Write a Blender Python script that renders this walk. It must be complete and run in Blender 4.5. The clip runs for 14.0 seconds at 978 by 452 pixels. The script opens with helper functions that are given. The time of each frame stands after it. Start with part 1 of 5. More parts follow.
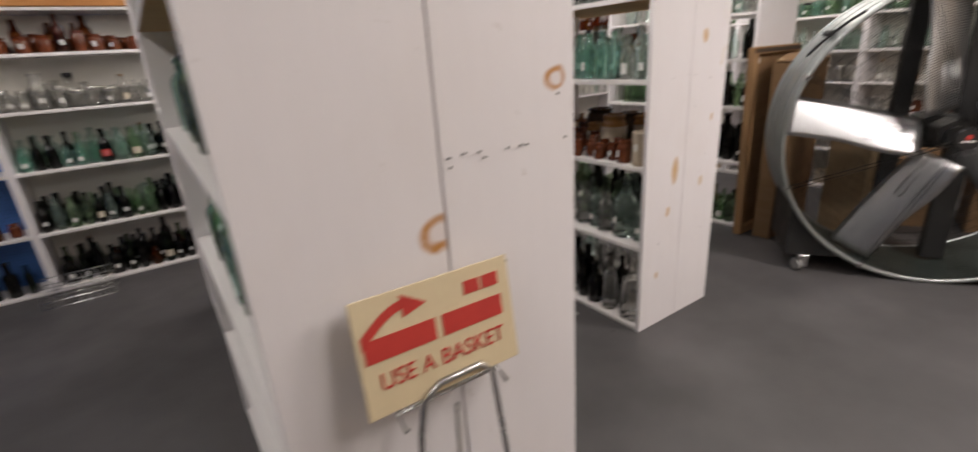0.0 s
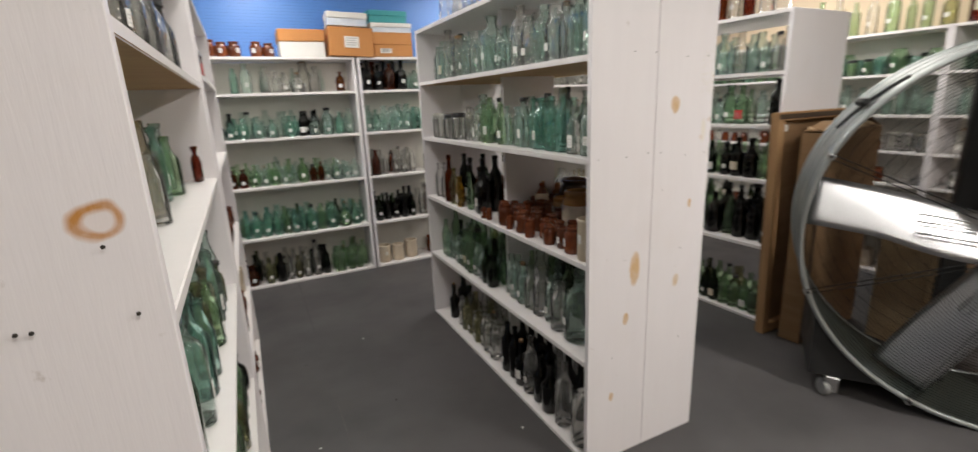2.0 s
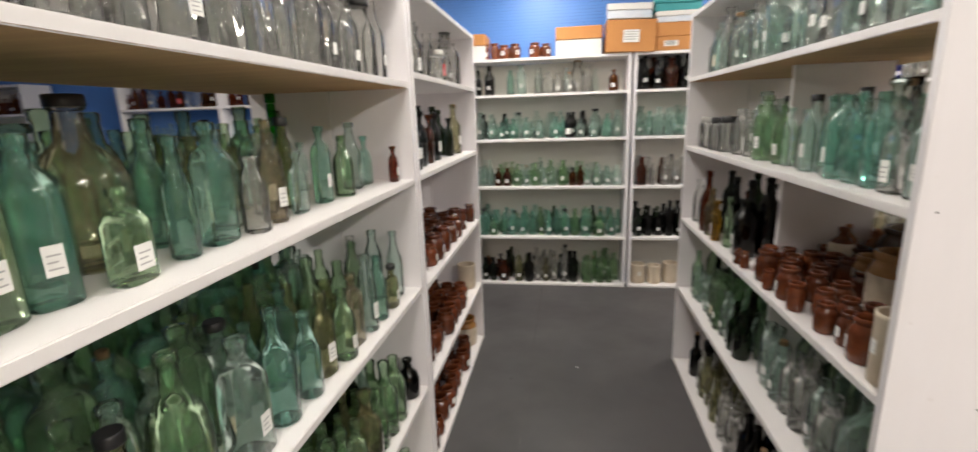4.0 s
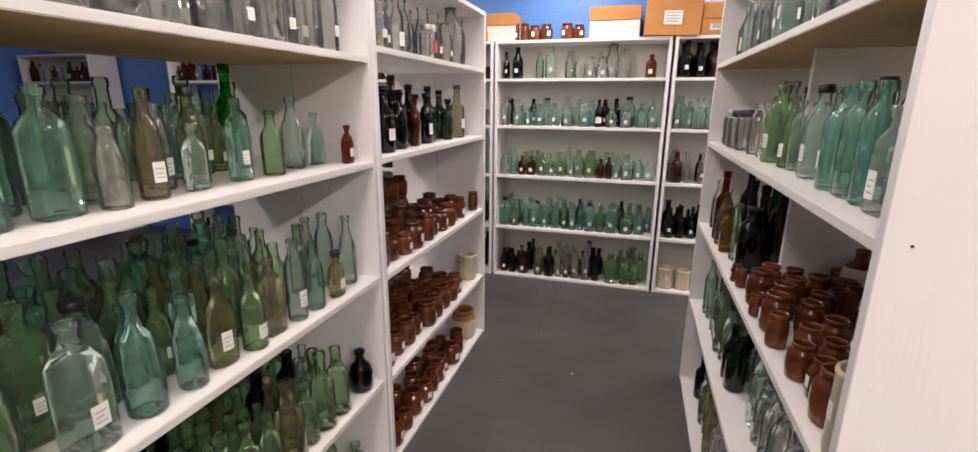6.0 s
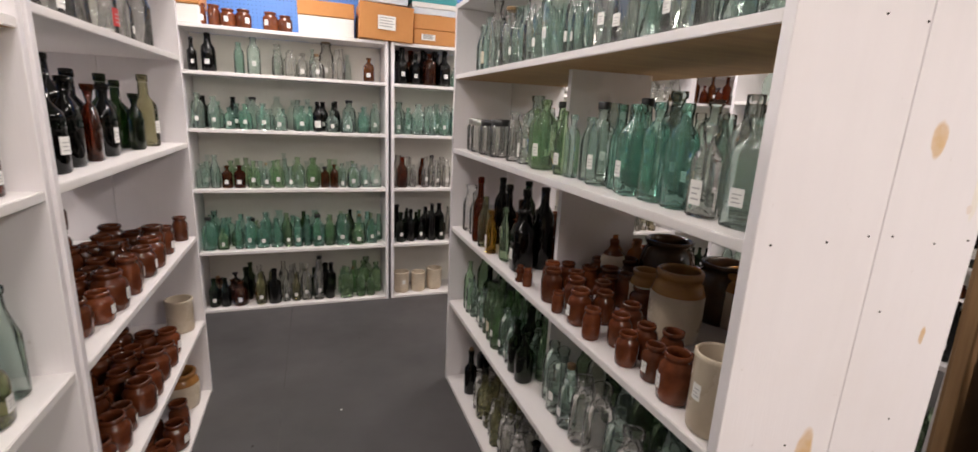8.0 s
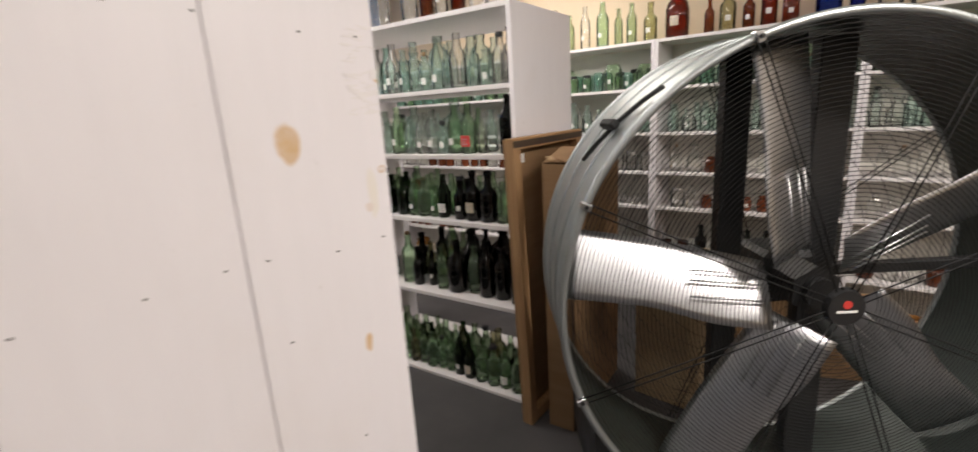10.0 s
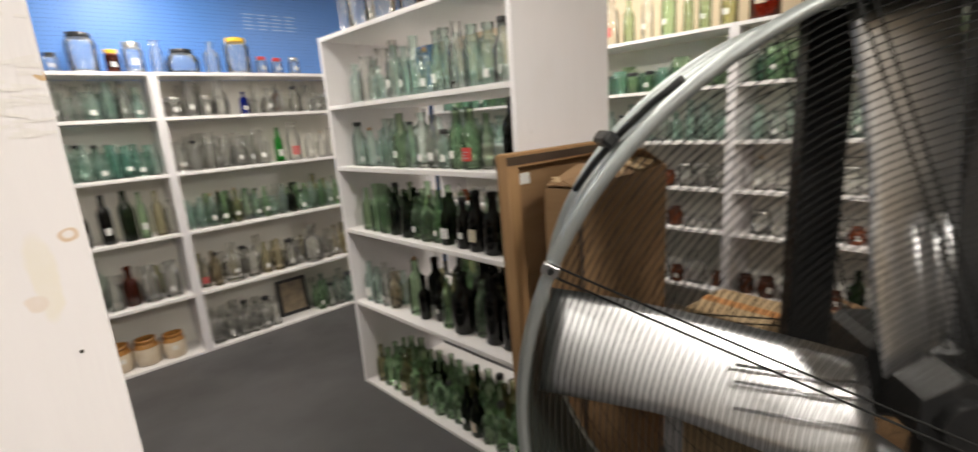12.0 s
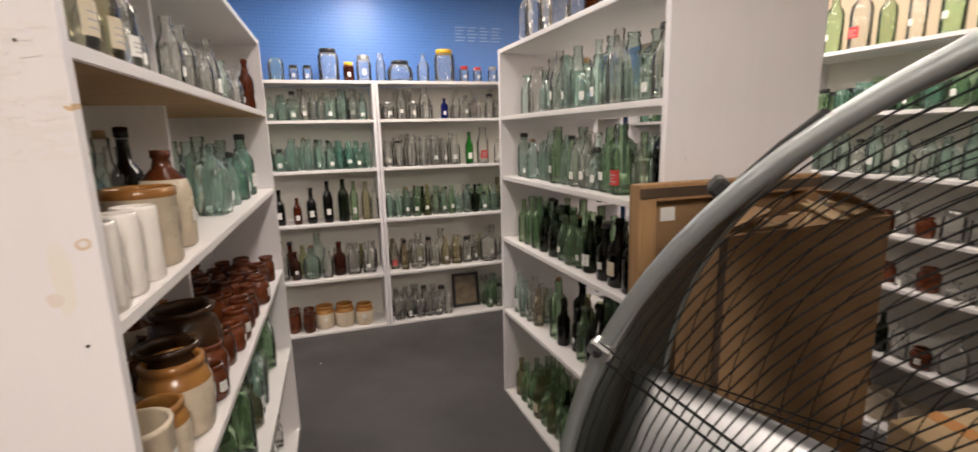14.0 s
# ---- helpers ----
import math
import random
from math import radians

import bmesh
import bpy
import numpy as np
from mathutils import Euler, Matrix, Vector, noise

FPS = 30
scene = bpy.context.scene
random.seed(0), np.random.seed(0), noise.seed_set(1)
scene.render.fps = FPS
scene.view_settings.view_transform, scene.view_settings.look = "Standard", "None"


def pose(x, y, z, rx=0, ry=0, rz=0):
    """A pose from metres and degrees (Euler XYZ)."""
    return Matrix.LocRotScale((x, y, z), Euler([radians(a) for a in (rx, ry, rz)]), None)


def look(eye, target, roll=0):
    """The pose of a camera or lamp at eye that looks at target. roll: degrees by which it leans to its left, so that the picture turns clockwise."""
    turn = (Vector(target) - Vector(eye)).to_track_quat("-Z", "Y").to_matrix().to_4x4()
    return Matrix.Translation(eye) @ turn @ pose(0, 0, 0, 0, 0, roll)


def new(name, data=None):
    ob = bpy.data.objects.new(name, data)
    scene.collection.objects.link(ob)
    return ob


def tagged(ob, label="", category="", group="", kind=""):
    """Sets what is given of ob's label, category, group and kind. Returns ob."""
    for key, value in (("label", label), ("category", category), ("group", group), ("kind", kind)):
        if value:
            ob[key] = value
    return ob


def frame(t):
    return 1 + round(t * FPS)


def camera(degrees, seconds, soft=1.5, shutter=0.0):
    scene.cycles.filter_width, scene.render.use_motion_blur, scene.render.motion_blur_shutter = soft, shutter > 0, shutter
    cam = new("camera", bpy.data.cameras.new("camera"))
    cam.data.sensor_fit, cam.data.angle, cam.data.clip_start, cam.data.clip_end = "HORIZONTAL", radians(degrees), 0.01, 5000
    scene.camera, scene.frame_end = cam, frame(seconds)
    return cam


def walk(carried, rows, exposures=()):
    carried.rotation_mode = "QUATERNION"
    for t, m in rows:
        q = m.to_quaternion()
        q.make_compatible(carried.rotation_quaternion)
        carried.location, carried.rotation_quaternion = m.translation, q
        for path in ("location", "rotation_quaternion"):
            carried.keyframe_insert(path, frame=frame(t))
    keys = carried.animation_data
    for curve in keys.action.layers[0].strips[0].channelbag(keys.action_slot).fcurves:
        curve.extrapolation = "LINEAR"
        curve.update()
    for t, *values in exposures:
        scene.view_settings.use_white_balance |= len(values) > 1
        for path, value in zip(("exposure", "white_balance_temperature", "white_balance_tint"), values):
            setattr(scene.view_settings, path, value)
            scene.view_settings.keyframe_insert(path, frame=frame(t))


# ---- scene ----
cam = camera(91.2, 14.0, shutter=0.4)
PATH = [
    (0, (0.079, 0.004, 1.443), (1.128, 1.568, 0.771), -3.9),
    (0.5, (0.297, 0.033, 1.476), (1.626, 1.41, 0.894), -1.0),
    (1, (0.473, 0.061, 1.482), (1.846, 1.397, 0.909), -2.2),
    (1.5, (0.651, 0.068, 1.47), (1.855, 1.566, 0.918), -4.1),
    (2, (0.861, 0.048, 1.503), (1.709, 1.789, 1.001), -2.4),
    (2.5, (0.979, 0.106, 1.489), (1.549, 1.959, 1.0), -3.4),
    (3, (1.124, 0.231, 1.482), (1.581, 2.125, 1.028), 1.6),
    (3.5, (1.201, 0.351, 1.492), (1.283, 2.297, 1.038), -0.0),
    (4, (1.29, 0.421, 1.489), (0.971, 2.343, 1.037), -1.9),
    (4.2, (1.354, 0.446, 1.483), (0.868, 2.334, 1.036), -1.7),
    (6.3, (1.601, 0.669, 1.472), (1.041, 2.52, 0.961), 0.4),
    (6.5, (1.548, 0.683, 1.474), (1.159, 2.577, 0.965), 0.3),
    (7, (1.403, 0.781, 1.477), (1.524, 2.715, 0.979), -1.7),
    (7.5, (1.295, 0.828, 1.475), (1.784, 2.704, 0.982), 0.1),
    (8, (1.278, 0.858, 1.474), (1.951, 2.684, 1.013), 2.8),
    (8.5, (1.331, 0.871, 1.477), (2.17, 2.63, 1.029), 2.0),
    (9, (1.471, 0.833, 1.486), (2.623, 2.402, 1.025), -1.8),
    (9.2, (1.552, 0.793, 1.494), (2.813, 2.275, 1.033), -3.3),
    (11.3, (2.343, 0.656, 1.501), (4.062, 1.565, 1.034), 1.3),
    (11.5, (2.388, 0.676, 1.499), (4.053, 1.682, 1.033), -0.5),
    (12, (2.506, 0.723, 1.492), (3.823, 2.164, 1.054), -4.1),
    (12.5, (2.639, 0.734, 1.51), (3.468, 2.51, 1.11), -2.7),
    (13, (2.725, 0.724, 1.515), (3.278, 2.606, 1.124), -1.9),
    (13.5, (2.771, 0.721, 1.519), (3.227, 2.629, 1.13), -1.8),
    (14, (2.818, 0.705, 1.524), (3.409, 2.578, 1.143), -1.4),
]
EXPOSURES = [(0, -0.02, 6500, 10), (0.5, -0.37, 6500, 10), (1, -0.22, 6300, 6), (1.5, -0.06, 6350, 5), (2.5, -0.03, 6380, 4), (3, 0.03, 6500, 4), (3.5, 0.12, 6500, 5), (4, 0.33, 6500, 5), (6.5, 0.31, 6700, 14), (7.5, 0.20, 6600, 13), (8.5, 0.19, 6500, 10), (9.2, -0.06, 6450, 11),
             (11.5, 0.22, 6780, 2), (12, 0.19, 6600, 3), (12.5, 0.02, 6550, 11), (13.5, 0.0, 6600, 12), (14, -0.04, 6900, 10)]
walk(cam, [(t, look(eye, target, roll)) for t, eye, target, roll in PATH], EXPOSURES)

# ---- world, lights, exposure ----
world = bpy.data.worlds.new("world")
scene.world = world
world.use_nodes = True
world.node_tree.nodes["Background"].inputs[0].default_value = (0.8, 0.85, 0.9, 1)
world.node_tree.nodes["Background"].inputs[1].default_value = 0.05

CEILING = 2.75
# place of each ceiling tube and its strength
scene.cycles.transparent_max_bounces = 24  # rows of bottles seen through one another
# out of view; the tubes at y 1.7 and 1.9 are added aisle fill
TUBES = [(-0.9, 0.2, 20), (-0.9, 2.9, 25), (1.3, -0.75, 25), (1.02, 1.7, 12), (1.05, 3.85, 22), (3.1, 1.9, 8), (3.1, 3.85, 28), (3.1, -0.7, 80), (4.8, 2.6, 26), (4.6, -1.7, 14)]


# ---- materials ----
def material(name):
    m = bpy.data.materials.new(name)
    m.use_nodes = True
    nt = m.node_tree
    return m, nt.nodes, nt.links, nt.nodes["Principled BSDF"]


def mix_color(nodes, links, fac, a, b):
    n = nodes.new("ShaderNodeMix")
    n.data_type = "RGBA"
    for sock, v in ((n.inputs[0], fac), (n.inputs[6], a), (n.inputs[7], b)):
        if hasattr(v, "links"):
            links.new(v, sock)
        elif isinstance(v, tuple):
            sock.default_value = (*v, 1) if len(v) == 3 else v
        else:
            sock.default_value = v
    return n.outputs[2]


def noise_node(nodes, links, scale, detail=4.0, stretch=None, rough=0.55, coords="Object"):
    tc = nodes.new("ShaderNodeTexCoord")
    n = nodes.new("ShaderNodeTexNoise")
    n.inputs["Scale"].default_value = scale
    n.inputs["Detail"].default_value = detail
    n.inputs["Roughness"].default_value = rough
    src = tc.outputs[coords]
    if stretch:
        mp = nodes.new("ShaderNodeMapping")
        mp.inputs["Scale"].default_value = stretch
        links.new(src, mp.inputs[0])
        src = mp.outputs[0]
    links.new(src, n.inputs["Vector"])
    return n.outputs["Fac"]


def ramp(nodes, links, fac, lo, hi, a=0.0, b=1.0):
    n = nodes.new("ShaderNodeMapRange")
    n.inputs[1].default_value, n.inputs[2].default_value = lo, hi
    n.inputs[3].default_value, n.inputs[4].default_value = a, b
    links.new(fac, n.inputs[0])
    return n.outputs[0]


def bump(nodes, links, bsdf, height, strength=0.2, dist=0.002):
    n = nodes.new("ShaderNodeBump")
    n.inputs["Strength"].default_value = strength
    n.inputs["Distance"].default_value = dist
    links.new(height, n.inputs["Height"])
    links.new(n.outputs[0], bsdf.inputs["Normal"])


def surface(name, a, b, scale=6.0, rough=0.5, metal=0.0, stretch=None, fine=60.0, bump_by=0.15, spec=0.5, random_tint=0.0):
    m, nodes, links, bsdf = material(name)
    big = noise_node(nodes, links, scale, 5, stretch)
    small = noise_node(nodes, links, fine, 3, stretch)
    col = mix_color(nodes, links, ramp(nodes, links, big, 0.35, 0.68), a, b)
    dark = tuple(c * 0.82 for c in a)
    col = mix_color(nodes, links, ramp(nodes, links, small, 0.55, 0.8, 0, 0.5), col, dark)
    if random_tint:
        info = nodes.new("ShaderNodeObjectInfo")
        hsv = nodes.new("ShaderNodeHueSaturation")
        links.new(ramp(nodes, links, info.outputs["Random"], 0, 1, 1 - random_tint, 1 + random_tint), hsv.inputs["Value"])
        links.new(col, hsv.inputs["Color"])
        col = hsv.outputs[0]
    links.new(col, bsdf.inputs["Base Color"])
    bsdf.inputs["Metallic"].default_value = metal
    bsdf.inputs["Specular IOR Level"].default_value = spec
    links.new(ramp(nodes, links, big, 0.3, 0.7, max(rough - 0.08, 0.03), min(rough + 0.08, 1)), bsdf.inputs["Roughness"])
    bump(nodes, links, bsdf, small, bump_by)
    return m


def painted_board(name, stains=(), base=(0.80, 0.768, 0.785)):
    """White brushed paint on boards; stains: (across, up, half width, half height, colour, ring) on a board that lies across y."""
    m, nodes, links, bsdf = material(name)
    tc = nodes.new("ShaderNodeTexCoord")
    streak = noise_node(nodes, links, 5.0, 5, (6, 6, 0.7))
    blot = noise_node(nodes, links, 2.3, 4)
    grain = noise_node(nodes, links, 70.0, 3, (3, 3, 0.25))
    col = mix_color(nodes, links, ramp(nodes, links, streak, 0.35, 0.7), base, tuple(c * 0.98 for c in base))
    col = mix_color(nodes, links, ramp(nodes, links, blot, 0.55, 0.8, 0, 0.4), col, (0.72, 0.66, 0.63))
    scuff = noise_node(nodes, links, 17.0, 6, (1, 1, 1), 0.7)
    col = mix_color(nodes, links, ramp(nodes, links, scuff, 0.66, 0.74, 0, 0.5), col, (0.42, 0.36, 0.31))
    warp = nodes.new("ShaderNodeTexNoise")
    warp.inputs["Scale"].default_value = 22
    links.new(tc.outputs["Object"], warp.inputs["Vector"])
    for x, z, w, h, colour, ring in stains:
        mp = nodes.new("ShaderNodeMapping")
        mp.vector_type = "TEXTURE"
        mp.inputs["Location"].default_value = (0, x, z)
        mp.inputs["Scale"].default_value = (1000, w, h)
        off = nodes.new("ShaderNodeVectorMath")
        off.operation = "MULTIPLY_ADD"
        links.new(warp.outputs["Color"], off.inputs[0])
        off.inputs[1].default_value = (0, 0.022, 0.022)
        links.new(tc.outputs["Object"], off.inputs[2])
        sub = nodes.new("ShaderNodeVectorMath")
        sub.operation = "SUBTRACT"
        links.new(off.outputs[0], sub.inputs[0])
        sub.inputs[1].default_value = (0, 0.011, 0.011)
        links.new(sub.outputs[0], mp.inputs[0])
        ln = nodes.new("ShaderNodeVectorMath")
        ln.operation = "LENGTH"
        links.new(mp.outputs[0], ln.inputs[0])
        fac = ramp(nodes, links, ln.outputs["Value"], 1.05, 0.8)
        if ring:
            inner = ramp(nodes, links, ln.outputs["Value"], 0.42, 0.66, 0.12, 1.0)
            mul = nodes.new("ShaderNodeMath")
            mul.operation = "MULTIPLY"
            links.new(fac, mul.inputs[0])
            links.new(inner, mul.inputs[1])
            fac = mul.outputs[0]
        mul = nodes.new("ShaderNodeMath")
        mul.operation = "MULTIPLY"
        links.new(fac, mul.inputs[0])
        links.new(ramp(nodes, links, scuff, 0.3, 0.6, 0.55, 1.0), mul.inputs[1])
        col = mix_color(nodes, links, mul.outputs[0], col, colour)
    links.new(col, bsdf.inputs["Base Color"])
    bsdf.inputs["Roughness"].default_value = 0.42
    bump(nodes, links, bsdf, grain, 0.25, 0.0015)
    return m


def glass(name, tint, haze=0.14, body=None):
    """Thin old bottle glass: tinted see-through walls with a clear gloss and a little dust."""
    m = bpy.data.materials.new(name)
    m.use_nodes = True
    nodes, links = m.node_tree.nodes, m.node_tree.links
    nodes.clear()
    out = nodes.new("ShaderNodeOutputMaterial")
    tr = nodes.new("ShaderNodeBsdfTransparent")
    df = nodes.new("ShaderNodeBsdfDiffuse")
    gl = nodes.new("ShaderNodeBsdfGlossy")
    info = nodes.new("ShaderNodeObjectInfo")
    hsv = nodes.new("ShaderNodeHueSaturation")
    hsv.inputs["Color"].default_value = (*tint, 1)
    links.new(ramp(nodes, links, info.outputs["Random"], 0, 1, 0.475, 0.525), hsv.inputs["Hue"])
    links.new(ramp(nodes, links, info.outputs["Random"], 0, 1, 0.93, 1.05), hsv.inputs["Value"])
    links.new(hsv.outputs[0], tr.inputs[0])
    df.inputs[0].default_value = (*(body or tuple(0.55 * c + 0.08 for c in tint)), 1)
    tl = nodes.new("ShaderNodeBsdfTranslucent")
    tl.inputs[0].default_value = df.inputs[0].default_value
    both = nodes.new("ShaderNodeMixShader")
    both.inputs[0].default_value = 0.4
    links.new(df.outputs[0], both.inputs[1])
    links.new(tl.outputs[0], both.inputs[2])
    gl.inputs[0].default_value = (1, 1, 1, 1)
    gl.inputs["Roughness"].default_value = 0.035
    dust = noise_node(nodes, links, 30.0, 4)
    mx = nodes.new("ShaderNodeMixShader")
    links.new(ramp(nodes, links, dust, 0.3, 0.75, haze * 0.35, haze * 1.4), mx.inputs[0])
    links.new(tr.outputs[0], mx.inputs[1])
    links.new(both.outputs[0], mx.inputs[2])
    fr = nodes.new("ShaderNodeFresnel")
    fr.inputs["IOR"].default_value = 1.40
    bmp = nodes.new("ShaderNodeBump")
    bmp.inputs["Strength"].default_value = 0.12
    bmp.inputs["Distance"].default_value = 0.003
    links.new(noise_node(nodes, links, 38.0, 2), bmp.inputs["Height"])
    links.new(bmp.outputs[0], gl.inputs["Normal"])
    mx2 = nodes.new("ShaderNodeMixShader")
    links.new(fr.outputs[0], mx2.inputs[0])
    links.new(mx.outputs[0], mx2.inputs[1])
    links.new(gl.outputs[0], mx2.inputs[2])
    links.new(mx2.outputs[0], out.inputs[0])
    return m


def plain(name, col, rough=0.5, metal=0.0, emit=0.0):
    m, nodes, links, bsdf = material(name)
    bsdf.inputs["Base Color"].default_value = (*col, 1)
    bsdf.inputs["Roughness"].default_value = rough
    bsdf.inputs["Metallic"].default_value = metal
    if emit:
        bsdf.inputs["Emission Color"].default_value = (*col, 1)
        bsdf.inputs["Emission Strength"].default_value = emit
    return m


TAN = (0.62, 0.42, 0.22)
RUST = (0.50, 0.23, 0.06)
M_BOARD = painted_board("white_painted_board")
M_SHELF = painted_board("white_painted_shelf", base=(0.78, 0.748, 0.74))
M_RAW = surface("bare_shelf_wood", (0.42, 0.25, 0.11), (0.52, 0.33, 0.16), 4, 0.75, stretch=(8, 0.7, 8), fine=40)
M_FLOOR = surface("grey_painted_concrete", (0.086, 0.081, 0.082), (0.051, 0.0485, 0.049), 1.4, 0.5, fine=160, bump_by=0.25)
M_BLUE = surface("blue_painted_wall", (0.085, 0.225, 0.60), (0.10, 0.25, 0.64), 1.2, 0.38, fine=90, bump_by=0.08)


def pegboard(m, spacing=0.0254, hole=0.0032):
    """Rows of small dark holes in a board that lies across y."""
    nodes, links = m.node_tree.nodes, m.node_tree.links
    bsdf = nodes["Principled BSDF"]
    tc = nodes.new("ShaderNodeTexCoord")
    far = nodes.new("ShaderNodeVectorMath")
    far.operation = "MODULO"
    far.inputs[1].default_value = (spacing, 1000, spacing)
    shift = nodes.new("ShaderNodeVectorMath")
    shift.operation = "ADD"
    shift.inputs[1].default_value = (spacing * 400, 0, spacing * 4)
    links.new(tc.outputs["Object"], shift.inputs[0])
    links.new(shift.outputs[0], far.inputs[0])
    mid = nodes.new("ShaderNodeVectorMath")
    mid.operation = "SUBTRACT"
    mid.inputs[1].default_value = (spacing / 2, 0, spacing / 2)
    links.new(far.outputs[0], mid.inputs[0])
    flat_ = nodes.new("ShaderNodeVectorMath")
    flat_.operation = "MULTIPLY"
    flat_.inputs[1].default_value = (1, 0, 1)
    links.new(mid.outputs[0], flat_.inputs[0])
    ln = nodes.new("ShaderNodeVectorMath")
    ln.operation = "LENGTH"
    links.new(flat_.outputs[0], ln.inputs[0])
    old = bsdf.inputs["Base Color"].links[0].from_socket
    links.new(mix_color(nodes, links, ramp(nodes, links, ln.outputs["Value"], hole, hole * .7), old, (0.012, 0.025, 0.07)), bsdf.inputs["Base Color"])


pegboard(M_BLUE)
M_CREAM = surface("cream_painted_wall", (0.64, 0.52, 0.37), (0.58, 0.47, 0.33), 1.5, 0.6, fine=90)
M_BACK = surface("off_white_back_panel", (0.76, 0.74, 0.68), (0.70, 0.675, 0.61), 2.0, 0.55, fine=70)
M_CEIL = surface("ceiling_board", (0.78, 0.78, 0.76), (0.72, 0.72, 0.70), 1.5, 0.8, fine=80)
M_GALV = surface("galvanised_sheet", (0.46, 0.49, 0.49), (0.40, 0.43, 0.43), 6, 0.42, 0.85, fine=120, bump_by=0.01)
# inner side of the drum sheet, its dim reflections put into the colour
M_DRUM_SHADED = surface("drum_sheet_shaded_inside", (0.040, 0.052, 0.046), (0.026, 0.034, 0.030), 5, 0.42, 0.25, fine=120, bump_by=0.05)
M_BLADE = surface("aluminium_blade", (0.60, 0.60, 0.61), (0.53, 0.53, 0.54), 5, 0.38, 1.0, fine=150, bump_by=0.012)
M_BLACK = surface("black_painted_steel", (0.012, 0.012, 0.013), (0.02, 0.02, 0.02), 8, 0.45, fine=90)
M_WIRE = surface("dark_wire", (0.010, 0.010, 0.010), (0.018, 0.018, 0.018), 20, 0.7, 0.0, spec=0.15)
M_RUBBER = surface("worn_rubber_wheel", (0.30, 0.30, 0.30), (0.20, 0.20, 0.20), 20, 0.6)
M_CARD = surface("brown_cardboard", (0.31, 0.185, 0.092), (0.26, 0.15, 0.072), 3, 0.85, fine=50, stretch=(1, 1, 6))
M_PALECARD = surface("pale_brown_cardboard", (0.50, 0.36, 0.21), (0.42, 0.29, 0.16), 5, 0.85, fine=60)
M_ORANGE = surface("orange_brown_cardboard", (0.52, 0.23, 0.07), (0.45, 0.19, 0.06), 3, 0.8, fine=50)
M_PINE = surface("pine_batten", (0.40, 0.235, 0.11), (0.30, 0.165, 0.075), 5, 0.65, stretch=(9, 9, 0.6), fine=30)
M_TAPE = surface("dark_strip", (0.05, 0.03, 0.02), (0.08, 0.05, 0.03), 9, 0.5)
M_WHITECARD = surface("white_card", (0.72, 0.71, 0.68), (0.66, 0.65, 0.62), 4, 0.7)
M_PAPER = surface("white_paper_tag", (0.80, 0.79, 0.76), (0.74, 0.73, 0.70), 30, 0.7)
M_INK = plain("grey_ink", (0.38, 0.37, 0.37), 0.8)
M_SIGN = surface("yellowed_sign_card", (0.66, 0.55, 0.36), (0.60, 0.49, 0.31), 4, 0.6)
M_RED = surface("red_sign_paint", (0.52, 0.045, 0.035), (0.45, 0.035, 0.03), 9, 0.5)
M_STEEL = surface("bright_steel_wire", (0.55, 0.55, 0.55), (0.45, 0.45, 0.45), 20, 0.3, 1.0)
M_NAIL = plain("nail_hole", (0.03, 0.025, 0.02), 0.7)
M_TUBE = plain("fluorescent_tube", (1.0, 0.97, 0.92), 0.5, 0.0, 9.0)
M_BROWN = surface("brown_salt_glaze", (0.075, 0.018, 0.007), (0.155, 0.042, 0.014), 22, 0.12, fine=90, random_tint=0.35)
M_CROCK = surface("cream_stoneware", (0.62, 0.53, 0.41), (0.54, 0.44, 0.32), 8, 0.3, fine=60, random_tint=0.15)
M_WHITEWARE = surface("white_stoneware", (0.74, 0.70, 0.66), (0.66, 0.62, 0.58), 8, 0.25, fine=60, random_tint=0.08)
M_HONEY = surface("honey_glaze", (0.36, 0.17, 0.045), (0.27, 0.11, 0.03), 10, 0.18, fine=60, random_tint=0.2)
M_TANWARE = surface("tan_salt_glaze", (0.34, 0.14, 0.055), (0.24, 0.085, 0.03), 9, 0.2, fine=70, random_tint=0.15)
M_DARKWARE = surface("dark_brown_glaze", (0.035, 0.018, 0.010), (0.075, 0.035, 0.015), 9, 0.12, fine=60, random_tint=0.15)
M_CORK = surface("cork", (0.32, 0.2, 0.1), (0.25, 0.15, 0.08), 40, 0.8)
M_CAPBLACK = plain("black_cap", (0.015, 0.015, 0.016), 0.35)
M_CAPMETAL = surface("tin_lid", (0.5, 0.5, 0.48), (0.38, 0.36, 0.33), 25, 0.35, 0.9)
M_CAPYELLOW = plain("yellow_lid", (0.75, 0.45, 0.03), 0.4)
M_CAPRED = plain("red_lid", (0.55, 0.03, 0.03), 0.4)
M_REDLABEL = surface("red_label", (0.52, 0.05, 0.045), (0.45, 0.04, 0.04), 30, 0.6)
M_OLDLABEL = surface("yellowed_label", (0.62, 0.55, 0.42), (0.52, 0.45, 0.33), 25, 0.7)
